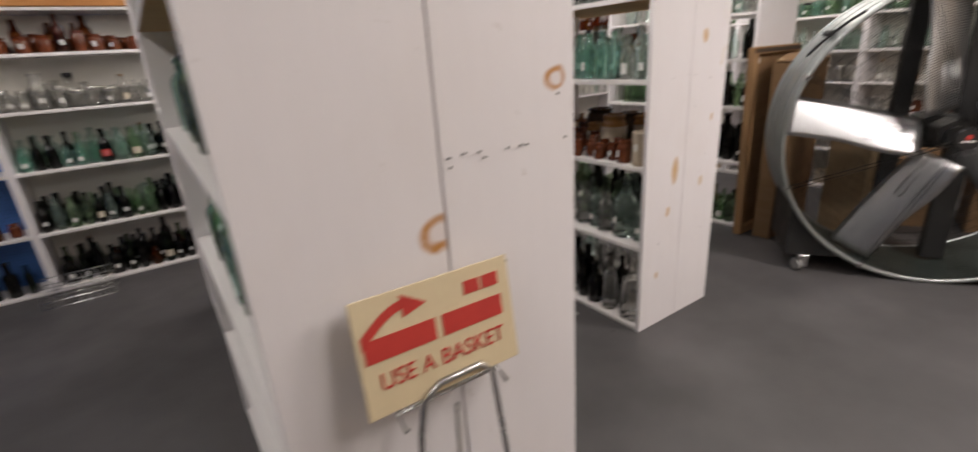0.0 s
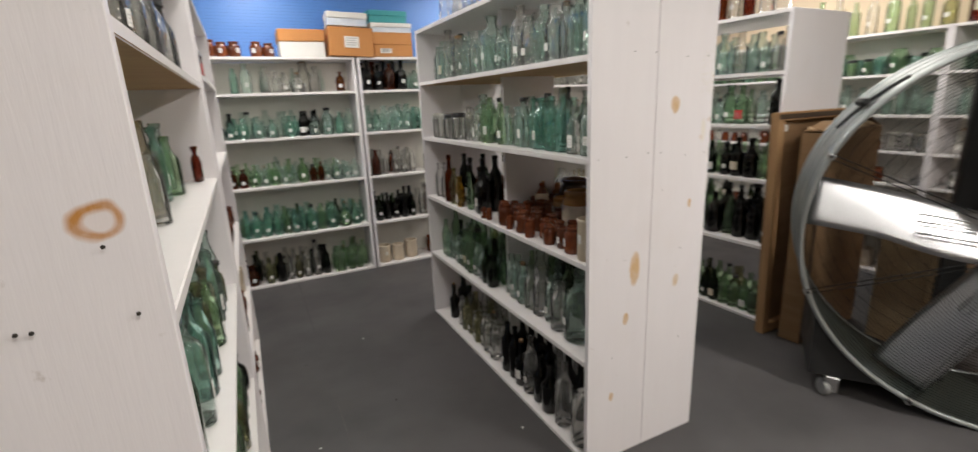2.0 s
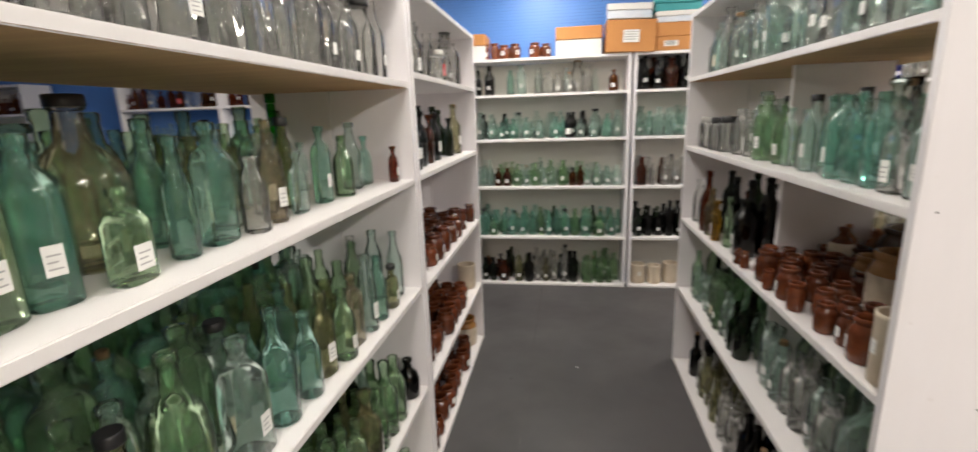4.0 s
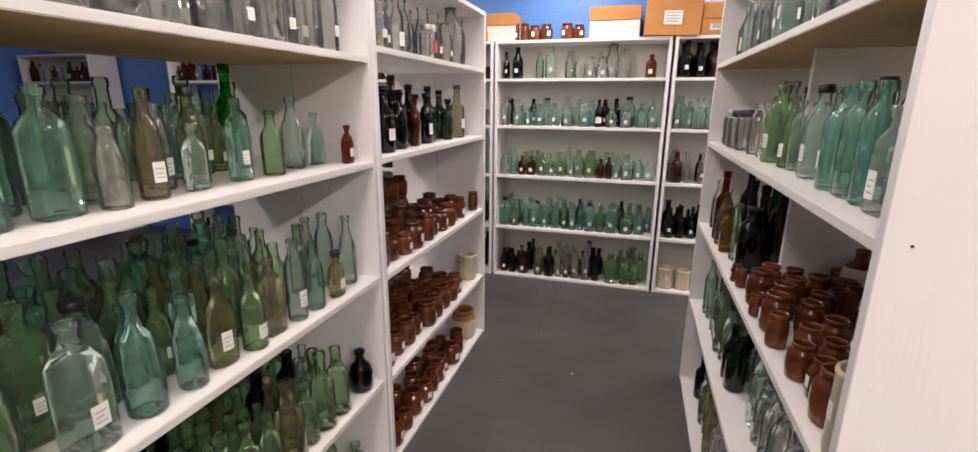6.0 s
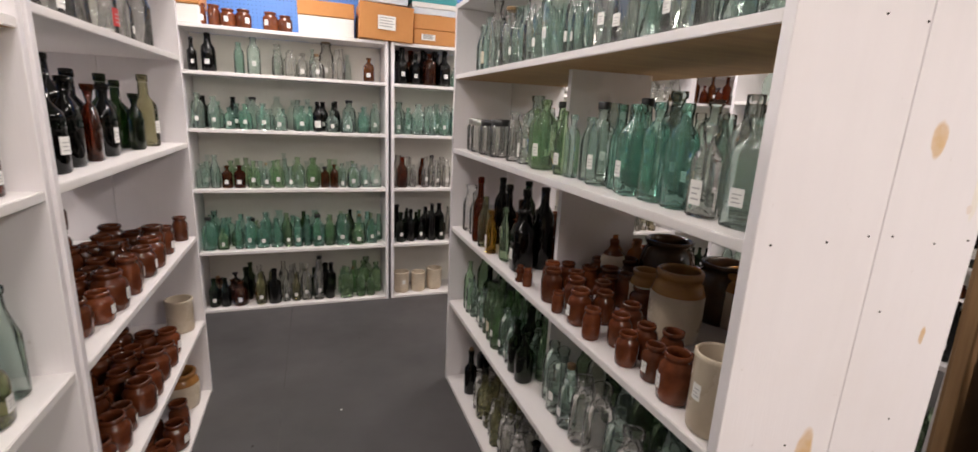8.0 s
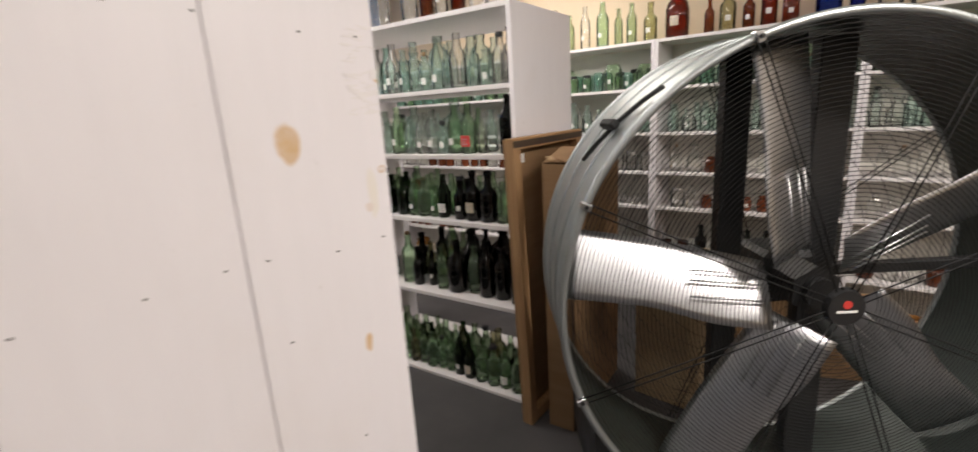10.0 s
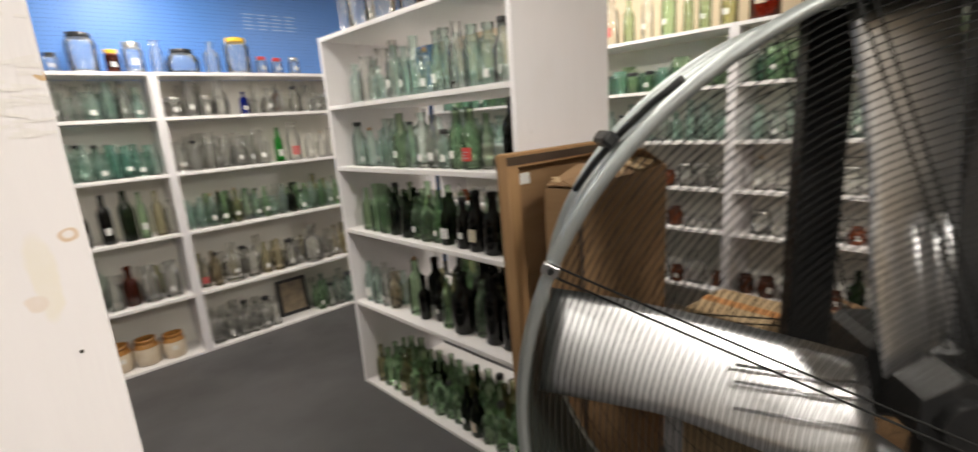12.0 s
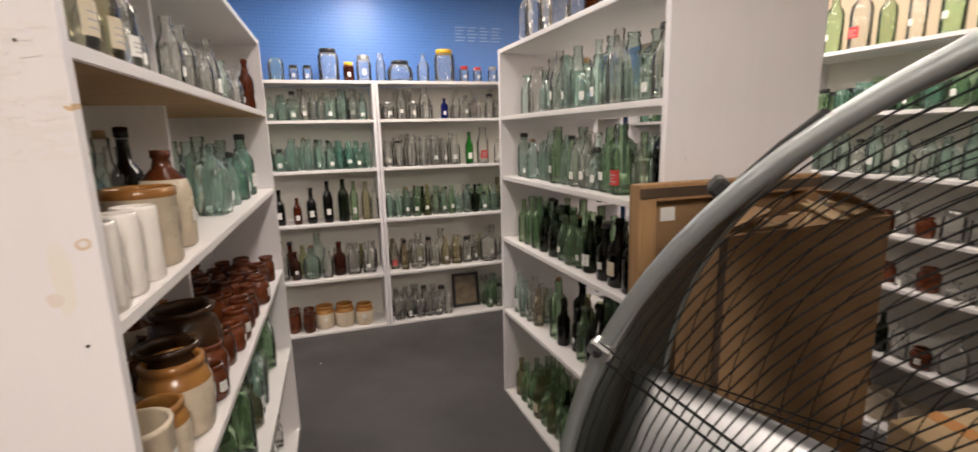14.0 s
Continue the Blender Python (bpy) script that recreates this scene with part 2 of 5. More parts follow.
GLASS = {
    "aqua": glass("aqua_glass", (0.90, 0.972, 0.945), 0.15, (0.60, 0.78, 0.70)),
    "teal": glass("teal_glass", (0.77, 0.938, 0.885), 0.16, (0.36, 0.66, 0.56)),
    "green": glass("green_glass", (0.79, 0.91, 0.75), 0.15, (0.38, 0.57, 0.36)),
    "smoky": glass("smoky_glass", (0.90, 0.865, 0.74), 0.16, (0.58, 0.50, 0.36)),
    "olive": glass("olive_glass", (0.78, 0.775, 0.58), 0.14, (0.42, 0.41, 0.24)),
    "dark green": glass("dark_green_glass", (0.13, 0.20, 0.09), 0.09, (0.012, 0.025, 0.012)),
    "black": glass("black_glass", (0.03, 0.03, 0.022), 0.10, (0.008, 0.008, 0.007)),
    "clear": glass("clear_glass", (0.98, 0.98, 0.965), 0.13, (0.82, 0.82, 0.79)),
    "amber": glass("amber_glass", (0.46, 0.16, 0.04), 0.14, (0.18, 0.045, 0.014)),
    "honey": glass("honey_glass", (0.80, 0.58, 0.16), 0.14, (0.40, 0.24, 0.05)),
    "cobalt": glass("cobalt_glass", (0.05, 0.09, 0.62), 0.14, (0.02, 0.03, 0.30)),
    "bright green": glass("bright_green_glass", (0.12, 0.62, 0.12), 0.13, (0.03, 0.35, 0.04)),
}


# ---- mesh helpers ----
def mesh_of(name, bm, *mats):
    me = bpy.data.meshes.new(name)
    bm.to_mesh(me)
    bm.free()
    for m in mats:
        me.materials.append(m)
    return me


def part(name, bm, mat, parent=None, label=""):
    me = bm if isinstance(bm, bpy.types.Mesh) else mesh_of(name, bm, *(mat if isinstance(mat, (list, tuple)) else (mat,)))
    ob = new(name, me)
    if parent:
        ob.parent = parent
    return tagged(ob, label)


def empty(name, m, label, category, group="", kind=""):
    ob = new(name)
    ob.empty_display_size = 0.1
    ob.matrix_basis = m
    return tagged(ob, label, category, group, kind)


def add_box(bm, x0, x1, y0, y1, z0, z1, m=None):
    vs = [bm.verts.new((x, y, z)) for z in (z0, z1) for y in (y0, y1) for x in (x0, x1)]
    if m is not None:
        for v in vs:
            v.co = m @ v.co
    fs = []
    for q in ((0, 2, 3, 1), (4, 5, 7, 6), (0, 1, 5, 4), (2, 6, 7, 3), (0, 4, 6, 2), (1, 3, 7, 5)):
        fs.append(bm.faces.new([vs[i] for i in q]))
    return fs


def box(x0, x1, y0, y1, z0, z1, bevel=0.0, m=None):
    bm = bmesh.new()
    add_box(bm, x0, x1, y0, y1, z0, z1, m)
    if bevel:
        bmesh.ops.bevel(bm, geom=bm.edges[:], offset=bevel, segments=1, affect="EDGES")
    return bm


def add_tube(bm, points, r, seg=8, closed=False):
    pts = [Vector(p) for p in points]
    n = len(pts)
    rings = []
    for i, p in enumerate(pts):
        a = pts[(i - 1) % n] if (closed or i > 0) else p
        b = pts[(i + 1) % n] if (closed or i < n - 1) else p
        d = (b - a).normalized()
        u = d.orthogonal() if abs(d.y) > 0.99 else d.cross(Vector((0, 1, 0)))
        u.normalize()
        w = d.cross(u)
        rings.append([bm.verts.new(p + r * (math.cos(2 * math.pi * k / seg) * u + math.sin(2 * math.pi * k / seg) * w)) for k in range(seg)])
    for i in range(n if closed else n - 1):
        a, b = rings[i], rings[(i + 1) % n]
        for k in range(seg):
            f = bm.faces.new((a[k], a[(k + 1) % seg], b[(k + 1) % seg], b[k]))
            f.smooth = True
    if not closed:
        bm.faces.new(rings[0][::-1])
        bm.faces.new(rings[-1])


def add_lathe(bm, profile, seg=16, square=2.0, flat=1.0, mat=0, cap_bottom=True, cap_top=False):
    """Turns (radius, height) pairs; square > 2 gives a squarer section below the shoulder; each pair may carry its own squareness."""
    rings = []
    for pt in profile:
        r, z = pt[0], pt[1]
        sq = pt[2] if len(pt) > 2 else square
        fl = flat if len(pt) < 4 else pt[3]
        ring = []
        for k in range(seg):
            a = 2 * math.pi * (k + 0.5) / seg
            c, s = math.cos(a), math.sin(a)
            x = math.copysign(abs(c) ** (2 / sq), c) * r
            y = math.copysign(abs(s) ** (2 / sq), s) * r * fl
            ring.append(bm.verts.new((x, y, z)))
        rings.append(ring)
    for a, b in zip(rings, rings[1:]):
        for k in range(seg):
            f = bm.faces.new((a[k], a[(k + 1) % seg], b[(k + 1) % seg], b[k]))
            f.smooth, f.material_index = True, mat
    if cap_bottom:
        f = bm.faces.new(rings[0][::-1])
        f.material_index = mat
    if cap_top:
        f = bm.faces.new(rings[-1])
        f.material_index = mat


# ---- room ----
RX0, RX1, RY0, RY1 = -5.2, 5.66, -3.2, 4.80


def structure(name, bm, mat, label):
    ob = part(name, bm, mat)
    return tagged(ob, label, name.split("_")[0], kind="structure")


structure("floor", box(RX0 - 0.2, RX1 + 0.2, RY0 - 0.2, RY1 + 0.2, -0.12, 0), M_FLOOR, "grey painted concrete floor, scuffed and dusty")
structure("ceiling", box(RX0 - 0.2, RX1 + 0.2, RY0 - 0.2, RY1 + 0.2, CEILING, CEILING + 0.12), M_CEIL, "plain off-white board ceiling")
structure("wall_north", box(RX0, RX1, RY1, RY1 + 0.15, 0, CEILING), M_BLUE, "bright blue painted pegboard wall behind the shelves")
structure("wall_east", box(RX1, RX1 + 0.15, RY0, RY1, 0, CEILING), M_CREAM, "cream painted wall behind the shelves")
structure("wall_south", box(RX0, RX1, RY0 - 0.15, RY0, 0, CEILING), M_CREAM, "plain cream painted wall")
structure("wall_west", box(RX0 - 0.15, RX0, RY0, RY1, 0, CEILING), M_BLUE, "plain blue painted wall")

# ---- ceiling tubes ----
for tx, ty, watts in TUBES:
    lamp_thing = empty("ceiling_light", pose(tx, ty, CEILING), "white fluorescent batten assumed out of view on the ceiling", "ceiling light", "ceiling tubes")
    part("housing", box(-0.06, 0.06, -0.62, 0.62, -0.05, -0.001, 0.006), M_WHITECARD, lamp_thing)
    for dx in (-0.03, 0.03):
        bm = bmesh.new()
        add_tube(bm, [(dx, -0.59, -0.07), (dx, 0.59, -0.07)], 0.014, 8)
        part("tube", bm, M_TUBE, lamp_thing)
    ld = bpy.data.lights.new("tube_light", "AREA")
    ld.shape, ld.size, ld.size_y, ld.energy, ld.color = "RECTANGLE", 0.25, 1.2, watts, (1.0, 0.91, 0.86)
    lo = new("tube_light", ld)
    lo.matrix_basis = pose(tx, ty, CEILING - 0.11)

# ---- shelving ----
T = 0.022


def shelf_unit(m, length, depth, zs, top, label, boards=2, back=None, ends=(None, None), raw=(), supports=(), open_top=False, thick=T, lip=0.0, skip_ends=(), seam=0.0012, split=0.5):
    """Local x runs along the unit, y from front to back. zs: tops of the shelf boards; the last stands under the top board."""
    u = empty("shelf_unit", m, label, "shelf", "white wooden shelving")
    for e, x0 in ((0, 0.0), (1, length - T)):
        if e in skip_ends:
            continue
        for b in range(boards):
            bm = box(x0, x0 + T, depth * split * b + (seam if b else 0), (depth if b == boards - 1 else depth * split - seam), 0.001, top, 0.0015)
            part("side_board", bm, ends[e][b] if ends[e] else M_BOARD, u)
    for i, z in enumerate(zs + ([] if open_top else [top])):
        t = thick if z > 0.06 else max(z - 0.001, 0.012)
        bm = bmesh.new()
        inset = 0.0025
        add_box(bm, T + 0.001, length - T - 0.001, inset, depth - inset, max(z - t, 0.001), z)
        bmesh.ops.bevel(bm, geom=[e for e in bm.edges if abs(e.verts[0].co.x - e.verts[1].co.x) > 0.1], offset=0.0022, segments=2, affect="EDGES")
        bm.normal_update()
        for f in bm.faces:
            if i in raw and f.normal.z < -0.95:
                f.material_index = 1
        part("shelf_board", bm, [M_SHELF, M_RAW], u)
    for sx, y0, y1 in supports:
        for z, zn in zip(zs, zs[1:] + [top]):
            part("centre_support", box(sx - T / 2, sx + T / 2, y0, y1, z + 0.001, zn - thick - 0.001), M_BOARD, u)
    if back is not None:
        part("back_panel", box(T + 0.002, length - T - 0.002, depth - 0.012, depth - 0.006, 0.02, top - thick - 0.002), back, u)
    return u


AX0, AX1, AY0, AYM, AY1 = 0.125, 0.735, 0.68, 2.13, 3.41
BX0, BX1, BY0, BY1 = 1.93, 2.53, 1.405, 3.225
CX0, CX1, CY0, CY1 = 3.68, 4.285, 1.885, 3.21
DY = 4.46
C_TURN = Matrix.Translation((CX0, CY1, 0)) @ pose(0, 0, 0, 0, 0, 2.2) @ Matrix.Translation((-CX0, -CY1, 0))
EX = 5.30
A1Z = [0.02, 0.42, 0.845, 1.268, 1.612]
A2Z = [0.02, 0.405, 0.835, 1.275, 1.65]
BZ = [0.02, 0.477, 0.888, 1.290, 1.645]
CZ = [0.02, 0.525, 0.950, 1.293, 1.612]
DZ = [0.02, 0.445, 0.882, 1.282, 1.645]
EZ = [0.03, 0.391, 0.753, 1.004, 1.279, 1.583]
TOP_A, TOP_B, TOP_C, TOP_D, TOP_E = 1.955, 1.965, 1.953, 1.925, 1.892

a_left = painted_board("end_board_ringed_left", [(0.306, 1.164, 0.045, 0.036, RUST, True)])
a_right = painted_board("end_board_ringed_right", [(0.572, 1.396, 0.027, 0.024, RUST, True)])
b_left = painted_board("end_board_knotted_left", [
    (2.155 - BX0, 0.84, 0.026, 0.072, TAN, False), (2.118 - BX0, 0.633, 0.014, 0.026, TAN, False),
    (2.05 - BX0, 0.30, 0.012, 0.02, TAN, False)])
b_right = painted_board("end_board_knotted_right", [
    (2.328 - BX0, 1.465, 0.021, 0.034, TAN, False), (2.438 - BX0, 1.072, 0.010, 0.018, TAN, False),
    (2.385 - BX0, 0.748, 0.017, 0.03, (0.66, 0.52, 0.36), False), (2.516 - BX0, 1.401, 0.011, 0.008, (0.60, 0.42, 0.26), True),
    (2.487 - BX0, 1.36, 0.012, 0.05, (0.78, 0.735, 0.67), False), (2.474 - BX0, 1.335, 0.009, 0.010, (0.73, 0.64, 0.58), False), (2.527 - BX0, 1.566, 0.006, 0.005, TAN, False)])

shelf_unit(pose(AX0 - 0.009, AYM, 0, 0, 0, -89.5), AYM - AY0, AX1 - AX0 + 0.0135, A1Z, TOP_A, "white painted double-sided shelf unit with rust-ringed end boards, full of bottles",
           ends=(None, (a_left, a_right)), raw=(4,), seam=0.002, split=0.511)
shelf_unit(pose(AX0, AY1, 0, 0, 0, -89.5), AY1 - AYM - 0.002, AX1 - AX0, A2Z, TOP_A, "white painted shelf unit with brown stoneware jars and dark bottles")
aisle_unit = shelf_unit(pose(BX0, BY1, 0, 0, 0, -90), BY1 - BY0, BX1 - BX0, BZ, TOP_B, "white painted double-sided shelf unit with knot-stained end boards",
           ends=(None, (b_left, b_right)), raw=(4,), supports=[(BY1 - 2.30, 0.135, 0.445)])
shelf_unit(C_TURN @ pose(CX0, CY1, 0, 0, 0, -90), CY1 - CY0, CX1 - CX0, CZ, TOP_C, "white painted shelf unit with green and black bottles", boards=1)
for x0, x1, back in ((-2.88, -1.82, None), (-1.82, -0.78, None), (-0.78, 0.47, M_BACK), (0.485, 1.79, M_BACK), (1.808, 3.142, M_BACK), (3.144, 4.50, M_BACK), (4.502, 5.27, M_BACK), (-5.0, -3.93, M_BACK)):
    shelf_unit(pose(x0, DY, 0), x1 - x0 - 0.002, 0.30, DZ, TOP_D, "white painted wall shelving against the blue wall, filled with old bottles", boards=1, back=back)
for y1, y0 in ((2.91, 1.77), (1.768, 0.63), (0.628, -0.51), (-0.512, -1.65), (4.44, 2.912)):
    shelf_unit(pose(EX, y1, 0, 0, 0, -90), y1 - y0 - 0.001, 0.33, EZ, TOP_E, "white painted wall shelving against the cream wall, filled with glassware", boards=1, back=M_BACK, thick=0.02)

# blistered paint near the corner of the aisle shelf
blister = random.Random(3)
for k in range(84):
    y = blister.uniform(0.530, 0.596)
    z = blister.uniform(1.505, 1.585) if k < 66 else blister.uniform(1.59, 1.66)
    w = blister.uniform(0.006, 0.026)
    m = pose(BY1 - BY0, y, z, blister.uniform(-14, 14))
    part("paint_blister", box(-0.0004, blister.uniform(0.0004, 0.0010), -w / 2, min(w / 2, 0.5985 - y), -0.0016, 0.0016, 0, m), M_SHELF, aisle_unit)

# ---- bottles and jars ----
SHAPES = {
    # name: profile (radius, height[, squareness]), flatness, price tag height, thing name, words
    "beer": ([(.030, 0), (.034, .006), (.034, .125), (.031, .148), (.017, .175), (.0135, .215), (.0155, .218), (.0155, .232), (.012, .235)], 1, .06, "beer_bottle", "round beer bottle"),
    "stout": ([(.032, 0), (.036, .006), (.036, .135), (.034, .15), (.016, .175), (.014, .225), (.017, .23), (.017, .25), (.012, .252)], 1, .07, "beer_bottle", "stout bottle"),
    "wine": ([(.034, 0), (.038, .008), (.038, .18), (.034, .205), (.017, .235), (.0145, .285), (.017, .288), (.017, .30), (.012, .302)], 1, .08, "wine_bottle", "tall wine bottle"),
    "soda": ([(.026, 0), (.030, .005), (.030, .13), (.026, .155), (.0145, .18), (.0145, .195), (.017, .20), (.017, .213), (.012, .215)], 1, .06, "soda_bottle", "soda water bottle"),
    "sauce": ([(.022, 0), (.026, .005, 2.6), (.026, .12, 2.6), (.020, .145), (.012, .175), (.011, .20), (.0145, .203), (.0145, .215), (.01, .216)], 1, .05, "sauce_bottle", "slim sauce bottle"),
    "medicine": ([(.027, 0, 4), (.030, .004, 4), (.030, .10, 4), (.024, .118, 3), (.011, .13), (.011, .15), (.015, .152), (.015, .162), (.009, .163)], .62, .045, "medicine_bottle", "flat medicine bottle"),
    "square": ([(.036, 0, 4), (.040, .005, 4), (.040, .155, 4), (.034, .178, 3), (.018, .198), (.017, .222), (.0215, .225), (.0215, .242), (.014, .243)], 1, .07, "square_bottle", "square shouldered bottle"),
    "panel": ([(.038, 0, 4), (.041, .005, 4), (.041, .17, 4), (.034, .192, 3), (.016, .212), (.0145, .238), (.019, .241), (.019, .257), (.012, .258)], .66, .075, "panel_bottle", "rectangular panel bottle"),
    "codd": ([(.026, 0), (.029, .005), (.029, .125), (.027, .14), (.017, .152), (.022, .168), (.018, .185), (.014, .20), (.017, .205), (.017, .22), (.012, .222)], 1, .06, "marble_bottle", "pinched-neck marble bottle"),
    "milk": ([(.036, 0), (.040, .006), (.040, .13), (.036, .155), (.025, .18), (.023, .215), (.027, .218), (.027, .232), (.022, .233)], 1, .06, "milk_bottle", "wide-necked milk bottle"),
    "flask": ([(.036, 0, 3), (.042, .006, 3), (.044, .09, 3), (.036, .125, 2.5), (.014, .15), (.013, .18), (.017, .183), (.017, .195), (.012, .196)], .5, .06, "flask", "flat pocket flask"),
    "flagon": ([(.055, 0), (.064, .01), (.066, .15), (.056, .19), (.024, .225), (.02, .275), (.025, .28), (.025, .298), (.018, .30)], 1, .09, "flagon", "large round flagon"),
    "small": ([(.018, 0), (.021, .004), (.021, .075), (.017, .09), (.009, .10), (.0085, .118), (.0125, .12), (.0125, .128), (.008, .129)], 1, .035, "small_bottle", "small round bottle"),
    "ink": ([(.024, 0, 4), (.027, .003, 4), (.027, .045, 4), (.02, .055, 3), (.012, .06), (.011, .075), (.015, .077), (.015, .085), (.01, .086)], 1, .025, "ink_bottle", "small square ink bottle"),
    "squat": ([(.040, 0), (.046, .006), (.047, .075), (.038, .105), (.018, .125), (.016, .150), (.021, .153), (.021, .166), (.015, .167)], 1, .05, "squat_bottle", "squat round bottle"),
    "oval": ([(.036, 0), (.041, .006), (.042, .11), (.034, .138), (.015, .16), (.014, .186), (.018, .189), (.018, .203), (.012, .204)], .6, .06, "oval_bottle", "oval bottle"),
    "jar": ([(.034, 0), (.040, .005), (.041, .10), (.036, .115), (.032, .118), (.032, .135), (.028, .136)], 1, .05, "glass_jar", "preserving jar"),
    "bigjar": ([(.055, 0), (.066, .008), (.068, .15), (.058, .175), (.05, .18), (.05, .20), (.046, .201)], 1, .07, "glass_jar", "large glass storage jar"),
    "drumjar": ([(.085, 0), (.098, .01), (.102, .07), (.088, .11), (.062, .128), (.060, .150), (.056, .151)], 1, .06, "glass_jar", "wide squat glass jar"),
    "demijohn": ([(.085, 0), (.10, .015), (.105, .14), (.085, .20), (.032, .235), (.026, .275), (.032, .278), (.032, .295), (.024, .296)], 1, .09, "demijohn", "squat round demijohn"),
}
POTS = {
    "brownjar": ([(.037, 0), (.041, .004), (.0435, .025), (.044, .070), (.040, .082), (.0315, .089), (.0305, .093), (.0345, .096), (.0355, .101), (.0345, .106), (.031, .108), (.027, .105), (.026, .09), (.037, .075), (.037, .012), (.004, .010)], "stoneware_jar", "brown glazed stoneware jar"),
    "browntall": ([(.030, 0), (.034, .004), (.036, .03), (.036, .092), (.029, .108), (.028, .113), (.033, .116), (.033, .13), (.028, .131), (.024, .128), (.024, .112), (.031, .09), (.031, .012), (.004, .01)], "stoneware_jar", "tall brown glazed jar"),
    "crock": ([(.050, 0), (.055, .004), (.057, .02), (.057, .142), (.059, .147), (.059, .155), (.053, .157), (.050, .152), (.050, .03), (.03, .025)], "stoneware_crock", "open cream stoneware crock"),
    "straight": ([(.046, 0), (.050, .004), (.051, .02), (.051, .172), (.049, .178), (.047, .180), (.044, .176), (.044, .03), (.03, .025)], "stoneware_jar", "straight white stoneware jar"),
    "pot": ([(.060, 0), (.070, .006), (.076, .06), (.076, .125), (.066, .15), (.058, .158), (.066, .163), (.066, .18), (.056, .182), (.052, .176), (.054, .15), (.066, .12)], "stoneware_pot", "two-tone stoneware storage pot"),
    "jug": ([(.058, 0), (.068, .006), (.071, .05), (.071, .15), (.060, .185), (.028, .215), (.022, .24), (.027, .243), (.027, .262), (.018, .263), (.016, .25)], "stoneware_jug", "two-tone stoneware jug"),
    "tanjug": ([(.050, 0), (.058, .006), (.060, .05), (.060, .13), (.050, .165), (.026, .195), (.020, .215), (.025, .22), (.025, .24), (.017, .241), (.015, .23)], "stoneware_jug", "tan salt-glazed stoneware jug"),
    "darkpot": ([(.080, 0), (.092, .008), (.104, .06), (.106, .13), (.092, .175), (.078, .192), (.090, .198), (.094, .212), (.084, .216), (.072, .208), (.074, .185), (.094, .13)], "stoneware_pot", "wide dark brown glazed storage pot"),
    "lidcrock": ([(.072, 0), (.078, .005), (.080, .02), (.080, .16), (.083, .165), (.083, .185), (.076, .188), (.071, .182), (.071, .04), (.04, .035)], "stoneware_crock", "wide honey-rimmed cream stoneware crock"),
    "squatjug": ([(.085, 0), (.098, .008), (.105, .05), (.105, .12), (.09, .16), (.06, .178), (.056, .185), (.064, .188), (.064, .2), (.052, .202), (.05, .19)], "stoneware_jug", "wide dark glazed stoneware pot"),
}
POT_GLAZE = {"brownjar": (M_BROWN, None), "browntall": (M_BROWN, None), "crock": (M_CROCK, None), "straight": (M_WHITEWARE, None), "pot": (M_CROCK, M_HONEY), "jug": (M_CROCK, M_BROWN), "squatjug": (M_BROWN, None), "tanjug": (M_TANWARE, None), "darkpot": (M_DARKWARE, None), "lidcrock": (M_CROCK, M_HONEY)}
CAPS = {"cork": M_CORK, "black cap": M_CAPBLACK, "tin lid": M_CAPMETAL, "yellow lid": M_CAPYELLOW, "red lid": M_CAPRED}
_mesh = {}


def radius_at(profile, z):
    for a, b in zip(profile, profile[1:]):
        if a[1] <= z <= b[1] and b[1] > a[1]:
            return a[0] + (b[0] - a[0]) * (z - a[1]) / (b[1] - a[1]), (b[2] if len(b) > 2 else 2.0)
    return profile[1][0], 2.0


def glass_mesh(shape, colour):
    key = (shape, colour)
    if key not in _mesh:
        bm = bmesh.new()
        prof, flat = SHAPES[shape][0], SHAPES[shape][1]
        top = len(prof) - 3
        add_lathe(bm, [(p[0], p[1], p[2] if len(p) > 2 else 2.0, 1 if i >= top - 1 else flat) for i, p in enumerate(prof)], 16)
        r0 = prof[1][0] * 0.9
        ring = [bm.verts.new((r0 * math.cos(2 * math.pi * k / 12), r0 * flat * math.sin(2 * math.pi * k / 12), 0.012 + 0.003 * (k % 2))) for k in range(12)]
        bm.faces.new(ring)
        _mesh[key] = mesh_of(shape + "_" + colour, bm, GLASS[colour])
    return _mesh[key]


def tag_mesh(shape, prof, flat, zc, w, h, mat):
    key = (shape, "tag", mat.name, w, h)
    if key not in _mesh:
        bm = bmesh.new()
        rows = []
        n = 6
        zs = [zc + h * (q - 0.5) for q in (0, .2, .26, .42, .48, .64, .70, .85, 1)]
        r, sq = radius_at(prof, zc)
        for z in zs:
            row = []
            for i in range(n + 1):
                x = (i / n * 2 - 1) * min(w / 2, r * .8)
                y = -r * flat * (1 - (abs(x) / r) ** sq) ** (1 / sq)
                row.append(bm.verts.new((x * 1.012, y * 1.012 - 0.0007, z)))
            rows.append(row)
        for j, (a, b) in enumerate(zip(rows, rows[1:])):
            for i in range(n):
                f = bm.faces.new((a[i], a[i + 1], b[i + 1], b[i]))
                f.smooth = True
                f.material_index = 1 if (j in (1, 3, 5) and 0 < i < n - 1 - (j % 4) // 2) else 0
        _mesh[key] = mesh_of(shape + "_tag", bm, mat, M_INK)
    return _mesh[key]


